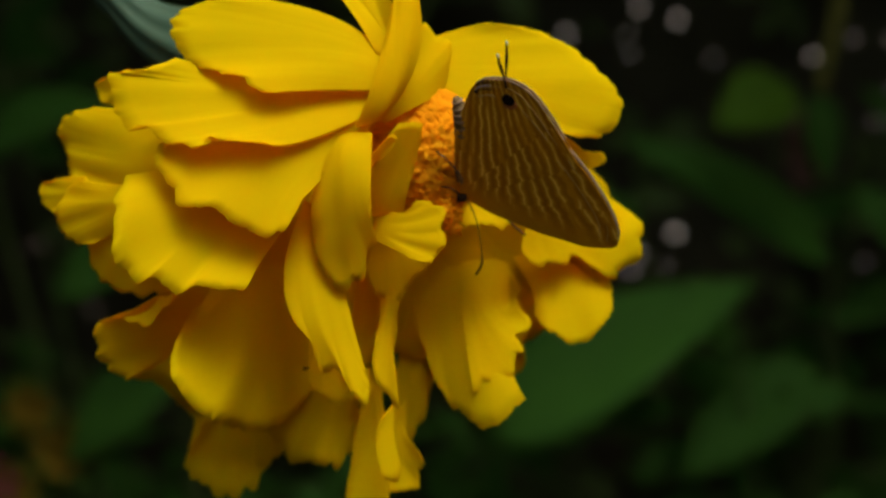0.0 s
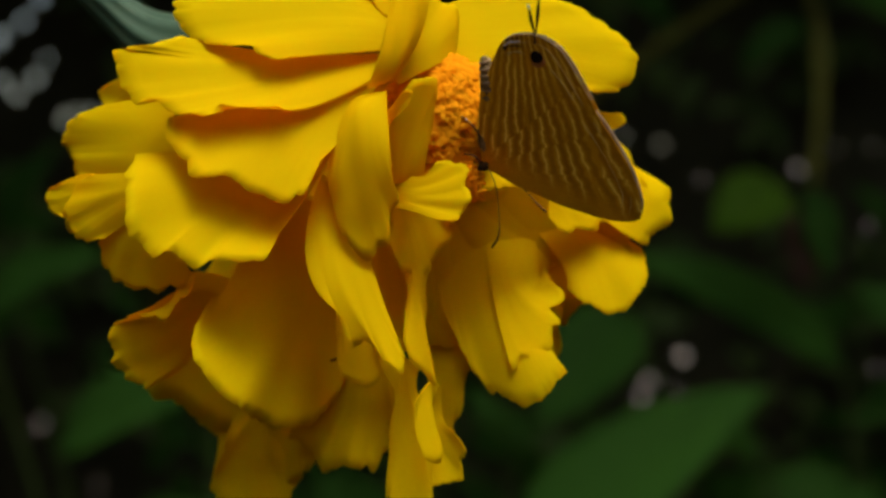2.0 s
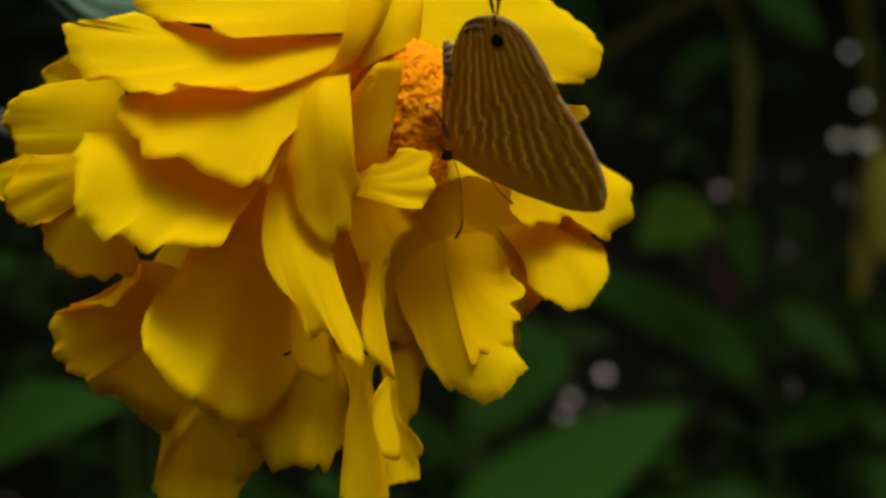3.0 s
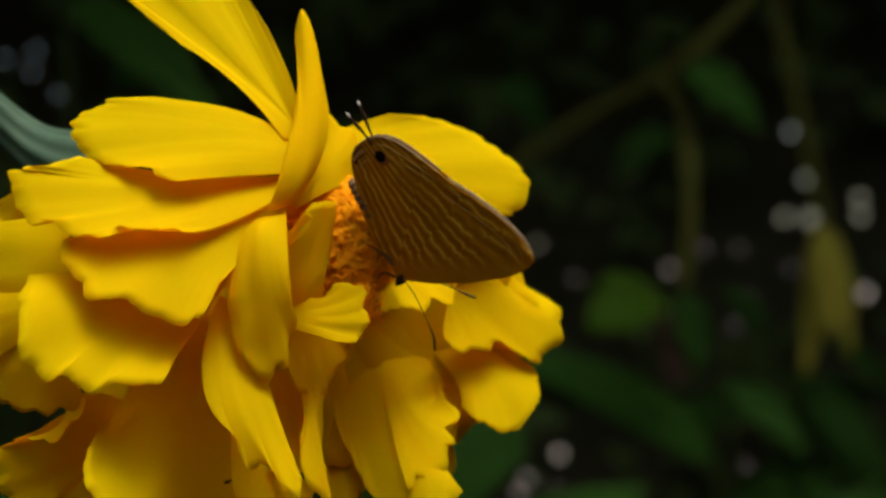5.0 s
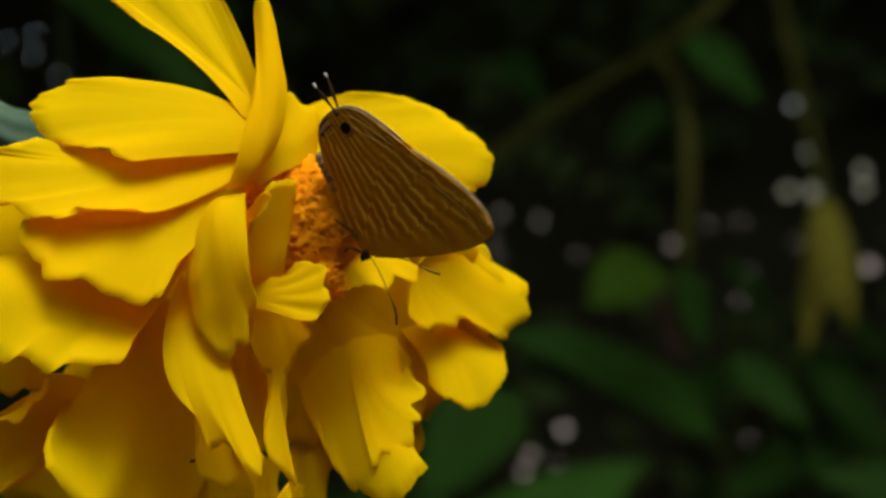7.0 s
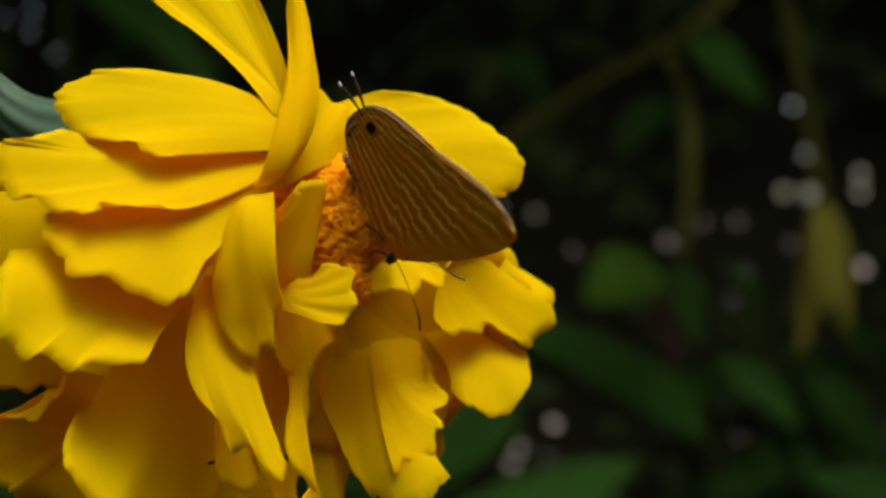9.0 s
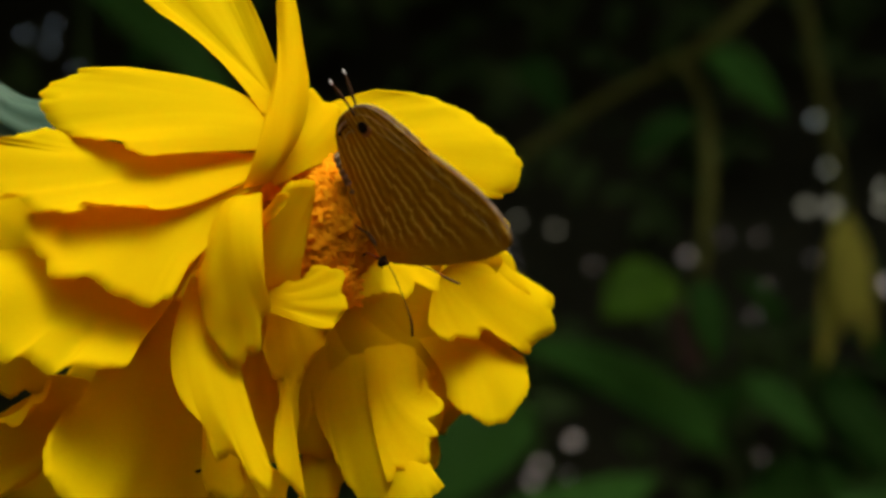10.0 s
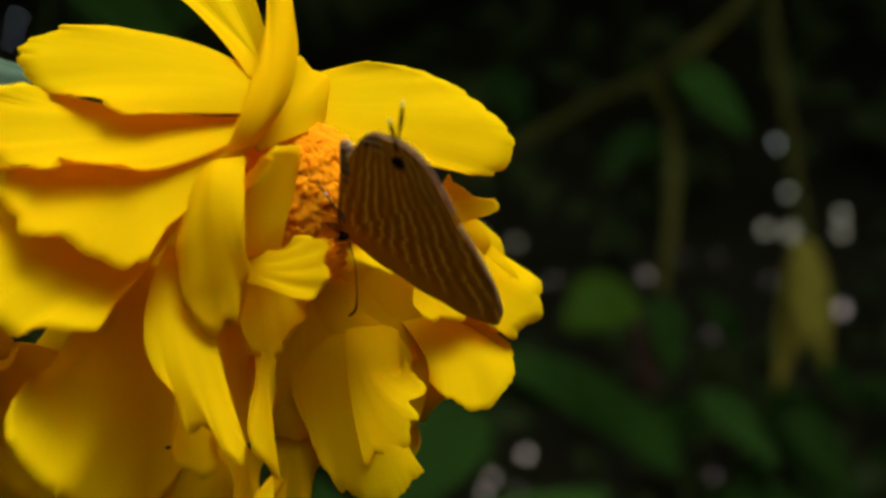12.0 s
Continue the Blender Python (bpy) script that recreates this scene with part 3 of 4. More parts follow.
# petals of the hidden rear ring, round the calyx
for k in range(22):
    rng = random.Random(500 + k)
    a = 2 * math.pi * k / 22
    c, s = math.cos(a), math.sin(a)
    heart, reach = Vector((-13.0, 11.0, 5.0)), rng.uniform(0.8, 0.95)
    tip = Vector((-8 + 21 * c * reach, 9 + 2.5 * c, -2 + 15 * s * reach))
    side = Vector((-s, 0, c)) * 4.2
    petal(head, heart.lerp(tip, 0.1), (tip - side * 1.1 - (tip - heart) * 0.12, tip - side * 0.5, tip, tip + side * 0.5, tip + side * 1.1 - (tip - heart) * 0.12),
          heart.lerp(tip, 0.5) - side, heart.lerp(tip, 0.5) + side, bulge=0.8, flare=0.5, ripple=0.8, seed=600 + k, nu=18, nv=9)


def floret_mesh(kind):
    """A disc floret: a narrow tube that opens in five curled lobes, with a stub of stamens."""
    rng = random.Random(40 + kind)
    bm = bmesh.new()
    lean = [rng.uniform(-0.3, 0.3) for _ in range(5)]
    reach = [rng.uniform(0.85, 1.2) for _ in range(5)]
    rings = []
    for z, r, lobed in ((-2.4, 0.3, 0), (-1.0, 0.36, 0), (-0.25, 0.5, 0.1), (0.05, 0.78, 0.3), (0.25, 0.88, 0.42), (0.42, 0.74, 0.45), (0.44, 0.52, 0.3), (0.38, 0.34, 0.1), (0.5, 0.24, 0), (0.58, 0.12, 0)):
        ring = []
        for i in range(25):
            k, c = i // 5, math.cos(2 * math.pi * (i % 5 - 2) / 5)
            a = 2 * math.pi * (i + lean[k]) / 25
            q = r * (1 + lobed * (c - 0.3) * reach[k])
            ring.append(bm.verts.new(Vector((q * math.cos(a), q * math.sin(a), z + 0.3 * lobed * lean[k])) * MM))
        rings.append(ring)
    for lower, upper in zip(rings, rings[1:]):
        for i in range(25):
            bm.faces.new((lower[i], lower[i - 24], upper[i - 24], upper[i]))
    bm.faces.new(rings[-1])
    bm.faces.new(rings[0][::-1])
    mesh = bpy.data.meshes.new("floret")
    for face in bm.faces:
        face.smooth = True
    bm.to_mesh(mesh)
    bm.free()
    mesh.materials.append(FLORET)
    return mesh


bm = ball(bmesh.new(), Vector((-9.4, 3.0, 6.6)) * MM, (6.9 * MM, 4.6 * MM, 6.7 * MM), None, 120, 150)
for v in bm.verts:
    out = (v.co / MM - Vector((-9.4, 3.0, 6.6))).normalized()
    v.co += out * MM * (0.12 + 0.4 * noise.noise(v.co * 1000) + 0.3 * noise.noise(v.co * 2100))
disc = part("floret_disc", bm, FLORET, marigold, "orange heart of the flower")
florets = [floret_mesh(k) for k in range(4)]
rng = random.Random(8)
for k in range(190):
    r, a = math.sqrt((k + 0.5) / 190), k * 2.39996
    place = Vector((-9.4, 3.0, 6.6)) + Vector((6.4 * r * math.cos(a), -4.1 * math.sqrt(max(0, 1 - r * r)) + rng.uniform(-0.4, 0.5), 6.2 * r * math.sin(a)))
    ahead = Vector((r * math.cos(a) * 0.9, -1.0, r * math.sin(a) * 0.9)) + Vector([rng.uniform(-0.35, 0.35) for _ in range(3)])
    floret = new("floret", florets[k % 4])
    floret.parent = disc
    floret.matrix_local = Matrix.Translation(place * MM) @ ahead.to_track_quat("Z", "Y").to_matrix().to_4x4() @ pose(0, 0, 0, 0, 0, rng.uniform(0, 360)) @ Matrix.Scale(rng.uniform(0.85, 1.25), 4)

# a few florets that stand out below the disc
for place in ((-6.4, 0, 2), (-5.8, -0.5, 1.3), (-6.2, -0.5, 0.7), (-5.6, 0, 0.2), (-5.3, 0.5, -0.5), (-5.7, 0.5, 2.1), (-6.7, 0.5, 1.5), (-5.1, 1, 0.9)):
    floret = new("floret", florets[int(place[0] * 10) % 4])
    floret.parent = disc
    ahead = Vector((rng.uniform(-0.2, 0.8), -0.6, rng.uniform(-1, -0.2)))
    floret.matrix_local = Matrix.Translation(Vector(place) * MM) @ ahead.to_track_quat("Z", "Y").to_matrix().to_4x4() @ Matrix.Scale(rng.uniform(0.8, 1.1), 4)

calyx_path = spline([Vector((-35, 12, 15.2)), Vector((-39.9, 12, 17)), Vector((-43.3, 12, 19.3)), Vector((-46.5, 11, 22.4))], 14)
stem_path = spline([Vector((-46.5, 11, 22.4)), Vector((-50.1, 10, 26.2)), Vector((-55.7, 9, 32.2)), Vector((-75, 12, 62)), Vector((-130, 25, 82)), Vector((-190, 40, 40)), Vector((-225, 50, -120)), Vector((-235, 55, -553))], 60)
cup = [5.0, 4.5, 4.05, 3.7, 3.4, 3.15, 2.9, 2.7, 2.52, 2.38, 2.26, 2.16, 2.08, 2.02]
shaft = [2.0 - 0.15 * math.sin(min(k, 10) / 10 * 1.57) + 0.03 * max(0, k - 20) for k in range(1, 60)]
part("stem", tube(bmesh.new(), [p * MM for p in calyx_path + stem_path[1:]], [r * MM for r in cup + shaft], 48, 9, 0.055), STEM, marigold, "grey-green arching stem swelling into a ribbed calyx")


def speck(place):
    """A tiny dark insect on a petal."""
    bm = bmesh.new()
    ball(bm, (0, 0, 0), (0.42 * MM, 0.2 * MM, 0.2 * MM)), ball(bm, (0.5 * MM, 0, 0.08 * MM), (0.22 * MM, 0.16 * MM, 0.16 * MM))
    ob = part("ant", bm, DARK)
    ob.matrix_world = Matrix.Translation(FLOWER + Vector(place) * MM) @ pose(0, 0, 0, 0, -15, 0) @ Matrix.Scale(0.75, 4)
    return tagged(ob, "tiny dark ant on a yellow petal", "ant")


ant = speck((-19.8, 1.55, -16.35))
ANT = ant.matrix_world.copy()


# ---- the butterfly ----
def wing(parent, name, outline, y, camber, mat, label=""):
    """A wing plate from a few outline points in its own plane (millimetres), filled from its middle outwards."""
    pts = spline([Vector((x, 0, z)) for x, z in (*outline, outline[0])], 73)[:-1]
    mid = sum(pts, Vector()) / len(pts)
    bm = bmesh.new()
    size = max((p - mid).length for p in pts)
    skins = []
    for off in (-0.05, 0.05):
        rings = []
        for k in range(9):
            s = k / 8
            ring = []
            for p in pts:
                q = mid.lerp(p, 0.02 + 0.98 * s)
                bend = camber * (1 - ((q - mid).length / size) ** 2) + 0.06 * math.sin(q.x * 1.6 + q.z * 0.5)
                ring.append(bm.verts.new(Vector((q.x, y + off + bend, q.z)) * MM))
            rings.append(ring)
        for a, b in zip(rings, rings[1:]):
            for i in range(72):
                j = (i + 1) % 72
                bm.faces.new((a[i], b[i], b[j], a[j]))
        bm.faces.new(rings[0])
        skins.append(rings[-1])
    for i in range(72):
        j = (i + 1) % 72
        bm.faces.new((skins[0][i], skins[1][i], skins[1][j], skins[0][j]))
    bmesh.ops.recalc_face_normals(bm, faces=bm.faces)
    return part(name, bm, mat, parent, label)


def strand(parent, name, points, radii, mat, label="", sides=6):
    return part(name, tube(bmesh.new(), [p * MM for p in spline(points, 14)], [r * MM for r in radii], sides), mat, parent, label)


FOREWING = ((0.19, 0.14), (3.98, -1.65), (8.47, -3.16), (12.04, -4.01), (14.24, -4.12), (15.49, -3.71), (15.82, -2.09), (15.21, 0.77), (13.78, 3.82), (13.04, 4.98), (12.48, 6.2), (11.49, 6.19), (7.57, 4.97), (2.27, 2.12))
HINDWING = ((-0.11, 0.8), (0.17, 4.27), (1.04, 7.55), (2.51, 10.21), (3.8, 12.16), (4.89, 12.91), (6.76, 13.06), (8.39, 12.68), (9.85, 11.5), (11.21, 9.13), (11.94, 7.62), (12.5, 6.35), (12.08, 5.07), (9.36, 2.11), (4.94, 0.24))
butterfly = tagged(new("butterfly"), "small brown butterfly with wavy pale lines feeding on the marigold", "butterfly")
for y, side in ((-0.13, -1), (0.13, 1)):
    hind = wing(butterfly, "hindwing", HINDWING, y + 0.03 * side, 0.12 * side, WING, "brown hindwing with pale wavy lines and a dark eyespot")
    fore = wing(butterfly, "forewing", FOREWING, y - 0.02 * side, 0.10 * side, WING, "brown forewing with pale wavy lines")
    for outline, owner, off in ((((15.47, -3.81), (15.93, -2.08), (15.32, 0.77), (13.9, 3.87), (12.48, 6.2)), fore, -0.02), (((12.49, 6.3), (11.27, 9.18), (9.91, 11.55), (8.4, 12.73), (6.77, 13.11), (4.9, 12.96), (3.8, 12.16)), hind, 0.07)):
        strand(owner, "fringe", [Vector((x, y + off * side, z)) for x, z in outline], [0.05, 0.07, 0.07, 0.07, 0.05], FRINGE, "pale hairy wing fringe")
    for inner, owner, off in ((((14.62, -3.34), (14.99, -1.87), (14.43, 0.57), (13.08, 3.44), (11.94, 5.58)), fore, 0.10), (((13.89, -2.74), (14.21, -1.65), (13.64, 0.33), (12.31, 3.1), (11.1, 5.15)), fore, 0.10),
                              (((11.45, 6.59), (10.29, 8.93), (9.1, 11.06), (8, 12.08), (6.64, 12.41), (4.99, 12.24)), hind, 0.15), (((10.54, 7.1), (9.5, 8.83), (8.49, 10.16)), hind, 0.16), (((6.17, 11.46), (5.33, 11.62), (4.44, 11.23)), hind, 0.15)):
        strand(owner, "margin_line", [Vector((x, y + off * side, z)) for x, z in inner], [0.03, 0.06, 0.035, 0.06, 0.03, 0.06, 0.03], PALE_LINE, "thin pale line along the wing margin")
    # dark and pale bars side by side across the lobe of the hindwing
    for bar, mat in ((((4.05, 12.42), (5.0, 12.72), (6.7, 12.82), (7.7, 12.6)), EYESPOT), (((4.1, 12.05), (4.9, 12.42), (6.0, 12.5)), WHITE), (((3.7, 11.6), (4.6, 12.02), (5.7, 12.1), (6.5, 11.85)), EYESPOT), (((3.5, 11.1), (4.5, 11.45), (5.5, 11.5), (6.2, 11.2)), PALE_LINE)):
        strand(hind, "lobe_bar", [Vector((x, y + 0.13 * side, z)) for x, z in bar], [0.03, 0.055, 0.055, 0.03], mat, "fine bar across the hindwing lobe")
    sx, sz = 7.42, 11.08
    spot = part("eyespot", ball(bmesh.new(), Vector((sx, y + 0.24 * side, sz)) * MM, (0.66 * MM, 0.10 * MM, 0.6 * MM), pose(0, 0, 0, 0, 25, 0)), EYESPOT, hind, "black eyespot")
    part("eyespot_rim", ball(bmesh.new(), Vector((sx + 0.1, y + 0.20 * side, sz - 0.45)) * MM, (0.75 * MM, 0.09 * MM, 0.5 * MM)), RUST, hind, "rusty rim below the eyespot")
    sx, sz = 4.28, 11.9
    part("wing_spot", ball(bmesh.new(), Vector((sx, y + 0.22 * side, sz)) * MM, (0.2 * MM, 0.08 * MM, 0.18 * MM)), EYESPOT, hind)
tails = (((7.55, -0.5, 12.35), (7.59, -0.6, 13.77), (7.59, -0.8, 14.92), (7.69, -1, 15.75)), ((6.96, 0.5, 12.05), (7.28, 0.5, 13.45), (7.51, 0.7, 14.74), (7.71, 0.9, 16.11)))
for points in tails:
    pts = [Vector(p) for p in points]
    strand(butterfly, "tail", pts, [0.12, 0.10, 0.09, 0.16, 0.18, 0.12, 0.08], DARK, "dark thread-like wing tail")
    part("tail_tip", ball(bmesh.new(), pts[-1] * MM, (0.11 * MM, 0.11 * MM, 0.27 * MM)), WHITE, butterfly, "white tip of the tail")
part("thorax", ball(bmesh.new(), Vector((0.33, 0.6, 2.66)) * MM, (0.85 * MM, 0.9 * MM, 2.0 * MM)), BODY_GREY, butterfly, "furry grey thorax")
abdomen_path = spline([Vector(p) for p in ((0.7, 0.7, 2.64), (1.2, 0.7, 5.68), (1.65, 0.6, 8.16), (1.65, 0.5, 9.63), (1.47, 0.4, 10.83))], 25)
bm = bmesh.new()
tube(bm, [p * MM for p in abdomen_path], [(0.75 + 0.25 * math.sin(3.1 * k / 24) + 0.07 * math.cos(k * 2.1) - 0.5 * (k / 24) ** 6) * MM for k in range(25)], 14)
part("abdomen", bm, BODY_GREY, butterfly, "grey banded abdomen")
for k in (14, 16, 18, 20, 22):
    a, b = abdomen_path[k], abdomen_path[k + 1]
    r = 0.75 + 0.25 * math.sin(3.1 * k / 24) - 0.5 * (k / 24) ** 6
    part("abdomen_band", tube(bmesh.new(), [(a.lerp(b, q)) * MM for q in (0, 0.5, 1)], [r * MM, (r + 0.05) * MM, r * MM], 14), FRINGE, butterfly, "pale ring of the abdomen")
part("head", ball(bmesh.new(), Vector((-0.03, 0, 0.3)) * MM, (0.6 * MM, 0.65 * MM, 0.5 * MM)), DARK, butterfly, "dark head")
for y in (-0.5, 0.5):
    part("eye", ball(bmesh.new(), Vector((-0.17, y, 0.23)) * MM, (0.3 * MM, 0.24 * MM, 0.3 * MM)), EYESPOT, butterfly, "black eye")
for points in (((0.85, -0.6, 0.29), (1.81, -1.4, -1.13), (2.27, -2.2, -3.13), (2.25, -2.8, -5.42), (1.36, -2.9, -6.72)), ((0.09, 0.6, -0.34), (1.92, 1.4, -1.6), (3.01, 1.8, -2.79), (3.89, 2, -4.09), (4.77, 2.1, -5))):
    pts = [Vector(p) for p in points]
    strand(butterfly, "antenna", pts, [0.055, 0.045, 0.045, 0.045, 0.055, 0.12, 0.11], LIMB, "thin dark clubbed antenna")
for points in (((0.54, -0.6, 3.29), (0.11, -0.9, 4.49), (-0.85, -0.5, 5.04), (-2.62, 0.6, 5.22)), ((0.07, -0.5, 0.78), (-0.48, -0.9, 1.7), (-1.91, -0.5, 1.6), (-4.32, 0.8, 1.12)),
               ((-0.73, 0.5, 0.01), (-1.8, 1, 0.1), (-2.95, 1.4, -0.45), (-4.5, 2.4, -1.51))):
    strand(butterfly, "leg", [Vector(p) for p in points], [0.11, 0.075, 0.08, 0.055, 0.045], LIMB, "thin dark pale-ringed leg")
    q = Vector(points[2])
    part("leg_ring", ball(bmesh.new(), q * MM, (0.11 * MM, 0.11 * MM, 0.09 * MM)), WHITE, butterfly, "pale ring on the leg")


# ---- the garden behind ----
def blade(bm, base, tip, width, face, droop=0.1, steps=10, fold=0.25):
    """A pointed leaf from base to tip with a midrib fold; face: the way its upper side looks."""
    base, tip = Vector(base), Vector(tip)
    along = tip - base
    face = (Vector(face) - along.normalized() * Vector(face).dot(along.normalized())).normalized()
    across = along.normalized().cross(face)
    rows, back = [], []
    for j in range(steps + 1):
        v = j / steps
        w = width * 0.5 * (math.sin(math.pi * min(1, v ** 0.8)) ** 0.75 * (1 - 0.25 * v) + 0.02)
        spine = base + along * v + face * along.length * droop * 4 * v * (1 - v)
        row = []
        for i in range(7):
            u = i / 3 - 1
            row.append(spine + across * u * w + face * (abs(u) * w * fold + 0.05 * w * math.sin(9 * v + 2 * u)))
        rows.append(row), back.append([-face * 0.0006] * 7)
    return sheet(bm, rows, back)


def leaf_part(parent, base, tip, width, mat, face=(0, -0.75, 0.65), label="", droop=0.08):
    rib = part("leaf", blade(bmesh.new(), base, tip, width, face, droop), mat, parent, label)
    return rib


def twig(parent, points, radii, label="", mat=None, name="stem"):
    return part(name, tube(bmesh.new(), spline(points, 26), radii, 10), mat or BARK, parent, label)


# a broad-leaved plant: each leaf rises on its own stalk from one foot
broad = tagged(new("broad_leaved_plant"), "broad-leaved green garden plant in the shade", "plant")
FOOT = Vector((0.17, 0.5, 0.0))
for base, tip, width, mat in (
        ((-0.032, 0.420, 0.396), (0.081, 0.430, 0.474), 0.056, LEAF),
        ((0.122, 0.470, 0.480), (0.019, 0.460, 0.533), 0.034, LEAF),
        ((0.121, 0.480, 0.429), (0.060, 0.460, 0.370), 0.043, LEAF),
        ((0.190, 0.590, 0.519), (0.227, 0.560, 0.442), 0.038, LEAF),
        ((0.080, 0.450, 0.441), (0.037, 0.430, 0.463), 0.024, LEAF),
        ((0.135, 0.500, 0.513), (0.193, 0.590, 0.455), 0.027, LEAF),
        ((0.025, 0.440, 0.507), (-0.019, 0.420, 0.458), 0.045, LEAF),
        ((0.126, 0.470, 0.450), (0.204, 0.560, 0.458), 0.027, LEAF),
        ((0.174, 0.500, 0.510), (0.209, 0.490, 0.464), 0.026, LEAF),
        ((0.128, 0.470, 0.516), (0.163, 0.460, 0.481), 0.022, LEAF),
        ((0.200, 0.420, 0.453), (0.151, 0.410, 0.467), 0.024, LEAF),
        ((0.161, 0.520, 0.536), (0.136, 0.510, 0.563), 0.016, LEAF),
        ((0.222, 0.530, 0.511), (0.193, 0.520, 0.535), 0.018, LEAF)):
    leaf_part(broad, base, tip, width, mat)
    b, t = Vector(base), Vector(tip)
    twig(broad, [FOOT + Vector((b.x * 0.034, 0, 0)), FOOT.lerp(b, 0.5) + Vector((0, 0.034, 0.034)), b, b.lerp(t, 0.0408)], [0.00272, 0.0017, 0.00102], name="stalk", mat=LEAF_DARK)

# a climbing vine with a lime leaf, a withered brown one and a dry hanging bunch
vine = tagged(new("climbing_vine"), "thin olive vine with dry hanging leaves", "vine")
leaf_part(vine, (0.088, 0.410, 0.560), (0.056, 0.400, 0.543), 0.03536, LEAF_LIME, label="bright lime leaf")
leaf_part(vine, (0.098, 0.410, 0.560), (0.105, 0.410, 0.523), 0.01768, LEAF, droop=0.02)
leaf_part(vine, (0.102, 0.420, 0.555), (0.096, 0.420, 0.518), 0.0238, LEAF_BROWN, label="withered brown leaf")
leaf_part(vine, (0.102, 0.410, 0.657), (0.135, 0.410, 0.627), 0.025, LEAF)
leaf_part(vine, (0.100, 0.420, 0.630), (0.071, 0.420, 0.613), 0.020, LEAF)
leaf_part(vine, (0.024, 0.460, 0.664), (0.044, 0.460, 0.638), 0.0238, LEAF)
twig(vine, [(-0.000, 0.460, 0.602), (0.054, 0.450, 0.638), (0.086, 0.430, 0.653), (0.099, 0.420, 0.659), (0.122, 0.420, 0.677), (0.185, 0.530, 0.744)], [0.00204, 0.00272, 0.00306, 0.0034])
twig(vine, [(0.095, 0.420, 0.653), (0.103, 0.420, 0.637), (0.103, 0.410, 0.601), (0.099, 0.410, 0.560)], [0.00272, 0.00306, 0.00204])
twig(vine, [(0.163, 0.490, 0.733), (0.164, 0.480, 0.690), (0.166, 0.470, 0.660), (0.173, 0.470, 0.621), (0.178, 0.470, 0.591)], [0.00272, 0.0034, 0.00306, 0.00272])
twig(vine, [(0.163, 0.490, 0.733), (0.185, 0.530, 0.744), (0.44, 0.55, 1.0), (0.52, 0.6, 0.5), (0.52, 0.6, 0.0)], [0.00544, 0.00612, 0.0068, 0.00816])
for base, tip, width in (((0.176, 0.470, 0.591), (0.165, 0.470, 0.516), 0.015), ((0.175, 0.460, 0.590), (0.174, 0.460, 0.535), 0.017),
                         ((0.179, 0.470, 0.592), (0.188, 0.470, 0.526), 0.012)):
    leaf_part(vine, base, tip, width, LEAF_DRY, label="dry yellowed hanging leaf", face=(0.1, -1, 0.1), droop=0.05)

# leaves and blooms low on the marigold's own side
side_plant = tagged(new("low_shrub"), "low dark green shrub with small ochre blooms", "shrub")
for base, tip, width in (((-0.249, 0.370, 0.518), (-0.189, 0.360, 0.540), 0.031), ((-0.203, 0.340, 0.467), (-0.136, 0.320, 0.490), 0.036), ((-0.259, 0.410, 0.550), (-0.232, 0.410, 0.588), 0.026),
                         ((-0.158, 0.380, 0.687), (-0.090, 0.370, 0.625), 0.026), ((-0.158, 0.370, 0.437), (-0.206, 0.360, 0.385), 0.036), ((-0.154, 0.430, 0.657), (-0.090, 0.430, 0.685), 0.031)):
    leaf_part(side_plant, base, tip, width, LEAF)
    b = Vector(base)
    twig(side_plant, [Vector((-0.2, 0.45, 0)), Vector((-0.2, 0.45, 0)).lerp(b, 0.5) + Vector((0, 0.0408, 0)), b], [0.00272, 0.00136], name="stalk", mat=LEAF_DARK)
for k, centre in enumerate(((-0.226, 0.370, 0.406), (-0.213, 0.370, 0.386), (-0.234, 0.370, 0.369), (-0.207, 0.380, 0.391))):
    bm = bmesh.new()
    for q in range(9):
        a = q * 0.698
        blade(bm, Vector(centre), Vector(centre) + Vector((0.014 * math.cos(a), -0.006, 0.014 * math.sin(a))), 0.00612, (0, -1, 0.2), 0.1, 4)
    part("bloom", bm, BLOOM_OCHRE, side_plant, "small ochre bloom")
bm = bmesh.new()
for q in range(9):
    a = q * 0.698
    blade(bm, Vector((-0.244, 0.370, 0.372)), Vector((-0.244, 0.370, 0.372)) + Vector((0.014 * math.cos(a), -0.006, 0.014 * math.sin(a))), 0.00612, (0, -1, 0.2), 0.1, 4)
part("bloom", bm, BLOOM_PINK, side_plant, "small pink bloom")

# gaps in the hedge through which the sky and the added pale wall show
GAPS_EAST = (
    ((0.052, 0.660, 0.597), 0.6),
    ((0.028, 0.660, 0.603), 0.4),
    ((0.025, 0.660, 0.574), 0.35),
    ((0.076, 0.660, 0.574), 0.28),
    ((0.135, 0.660, 0.579), 0.47),
    ((0.158, 0.660, 0.591), 0.3),
    ((0.180, 0.660, 0.591), 0.35),
    ((0.176, 0.660, 0.542), 0.36),
    ((0.185, 0.660, 0.560), 0.25),
    ((0.224, 0.660, 0.634), 0.6),
    ((0.226, 0.660, 0.609), 1),
    ((0.210, 0.660, 0.610), 0.8),
    ((0.216, 0.660, 0.665), 0.4),
    ((0.258, 0.660, 0.621), 0.7),
    ((0.258, 0.660, 0.610), 0.75),
    ((0.259, 0.660, 0.561), 0.75),
    ((0.213, 0.660, 0.577), 0.33),
    ((0.062, 0.660, 0.464), 0.66),
    ((0.041, 0.660, 0.449), 0.6),
    ((0.036, 0.660, 0.439), 0.55),
    ((0.058, 0.660, 0.443), 0.3),
    ((0.179, 0.660, 0.454), 0.25),
)
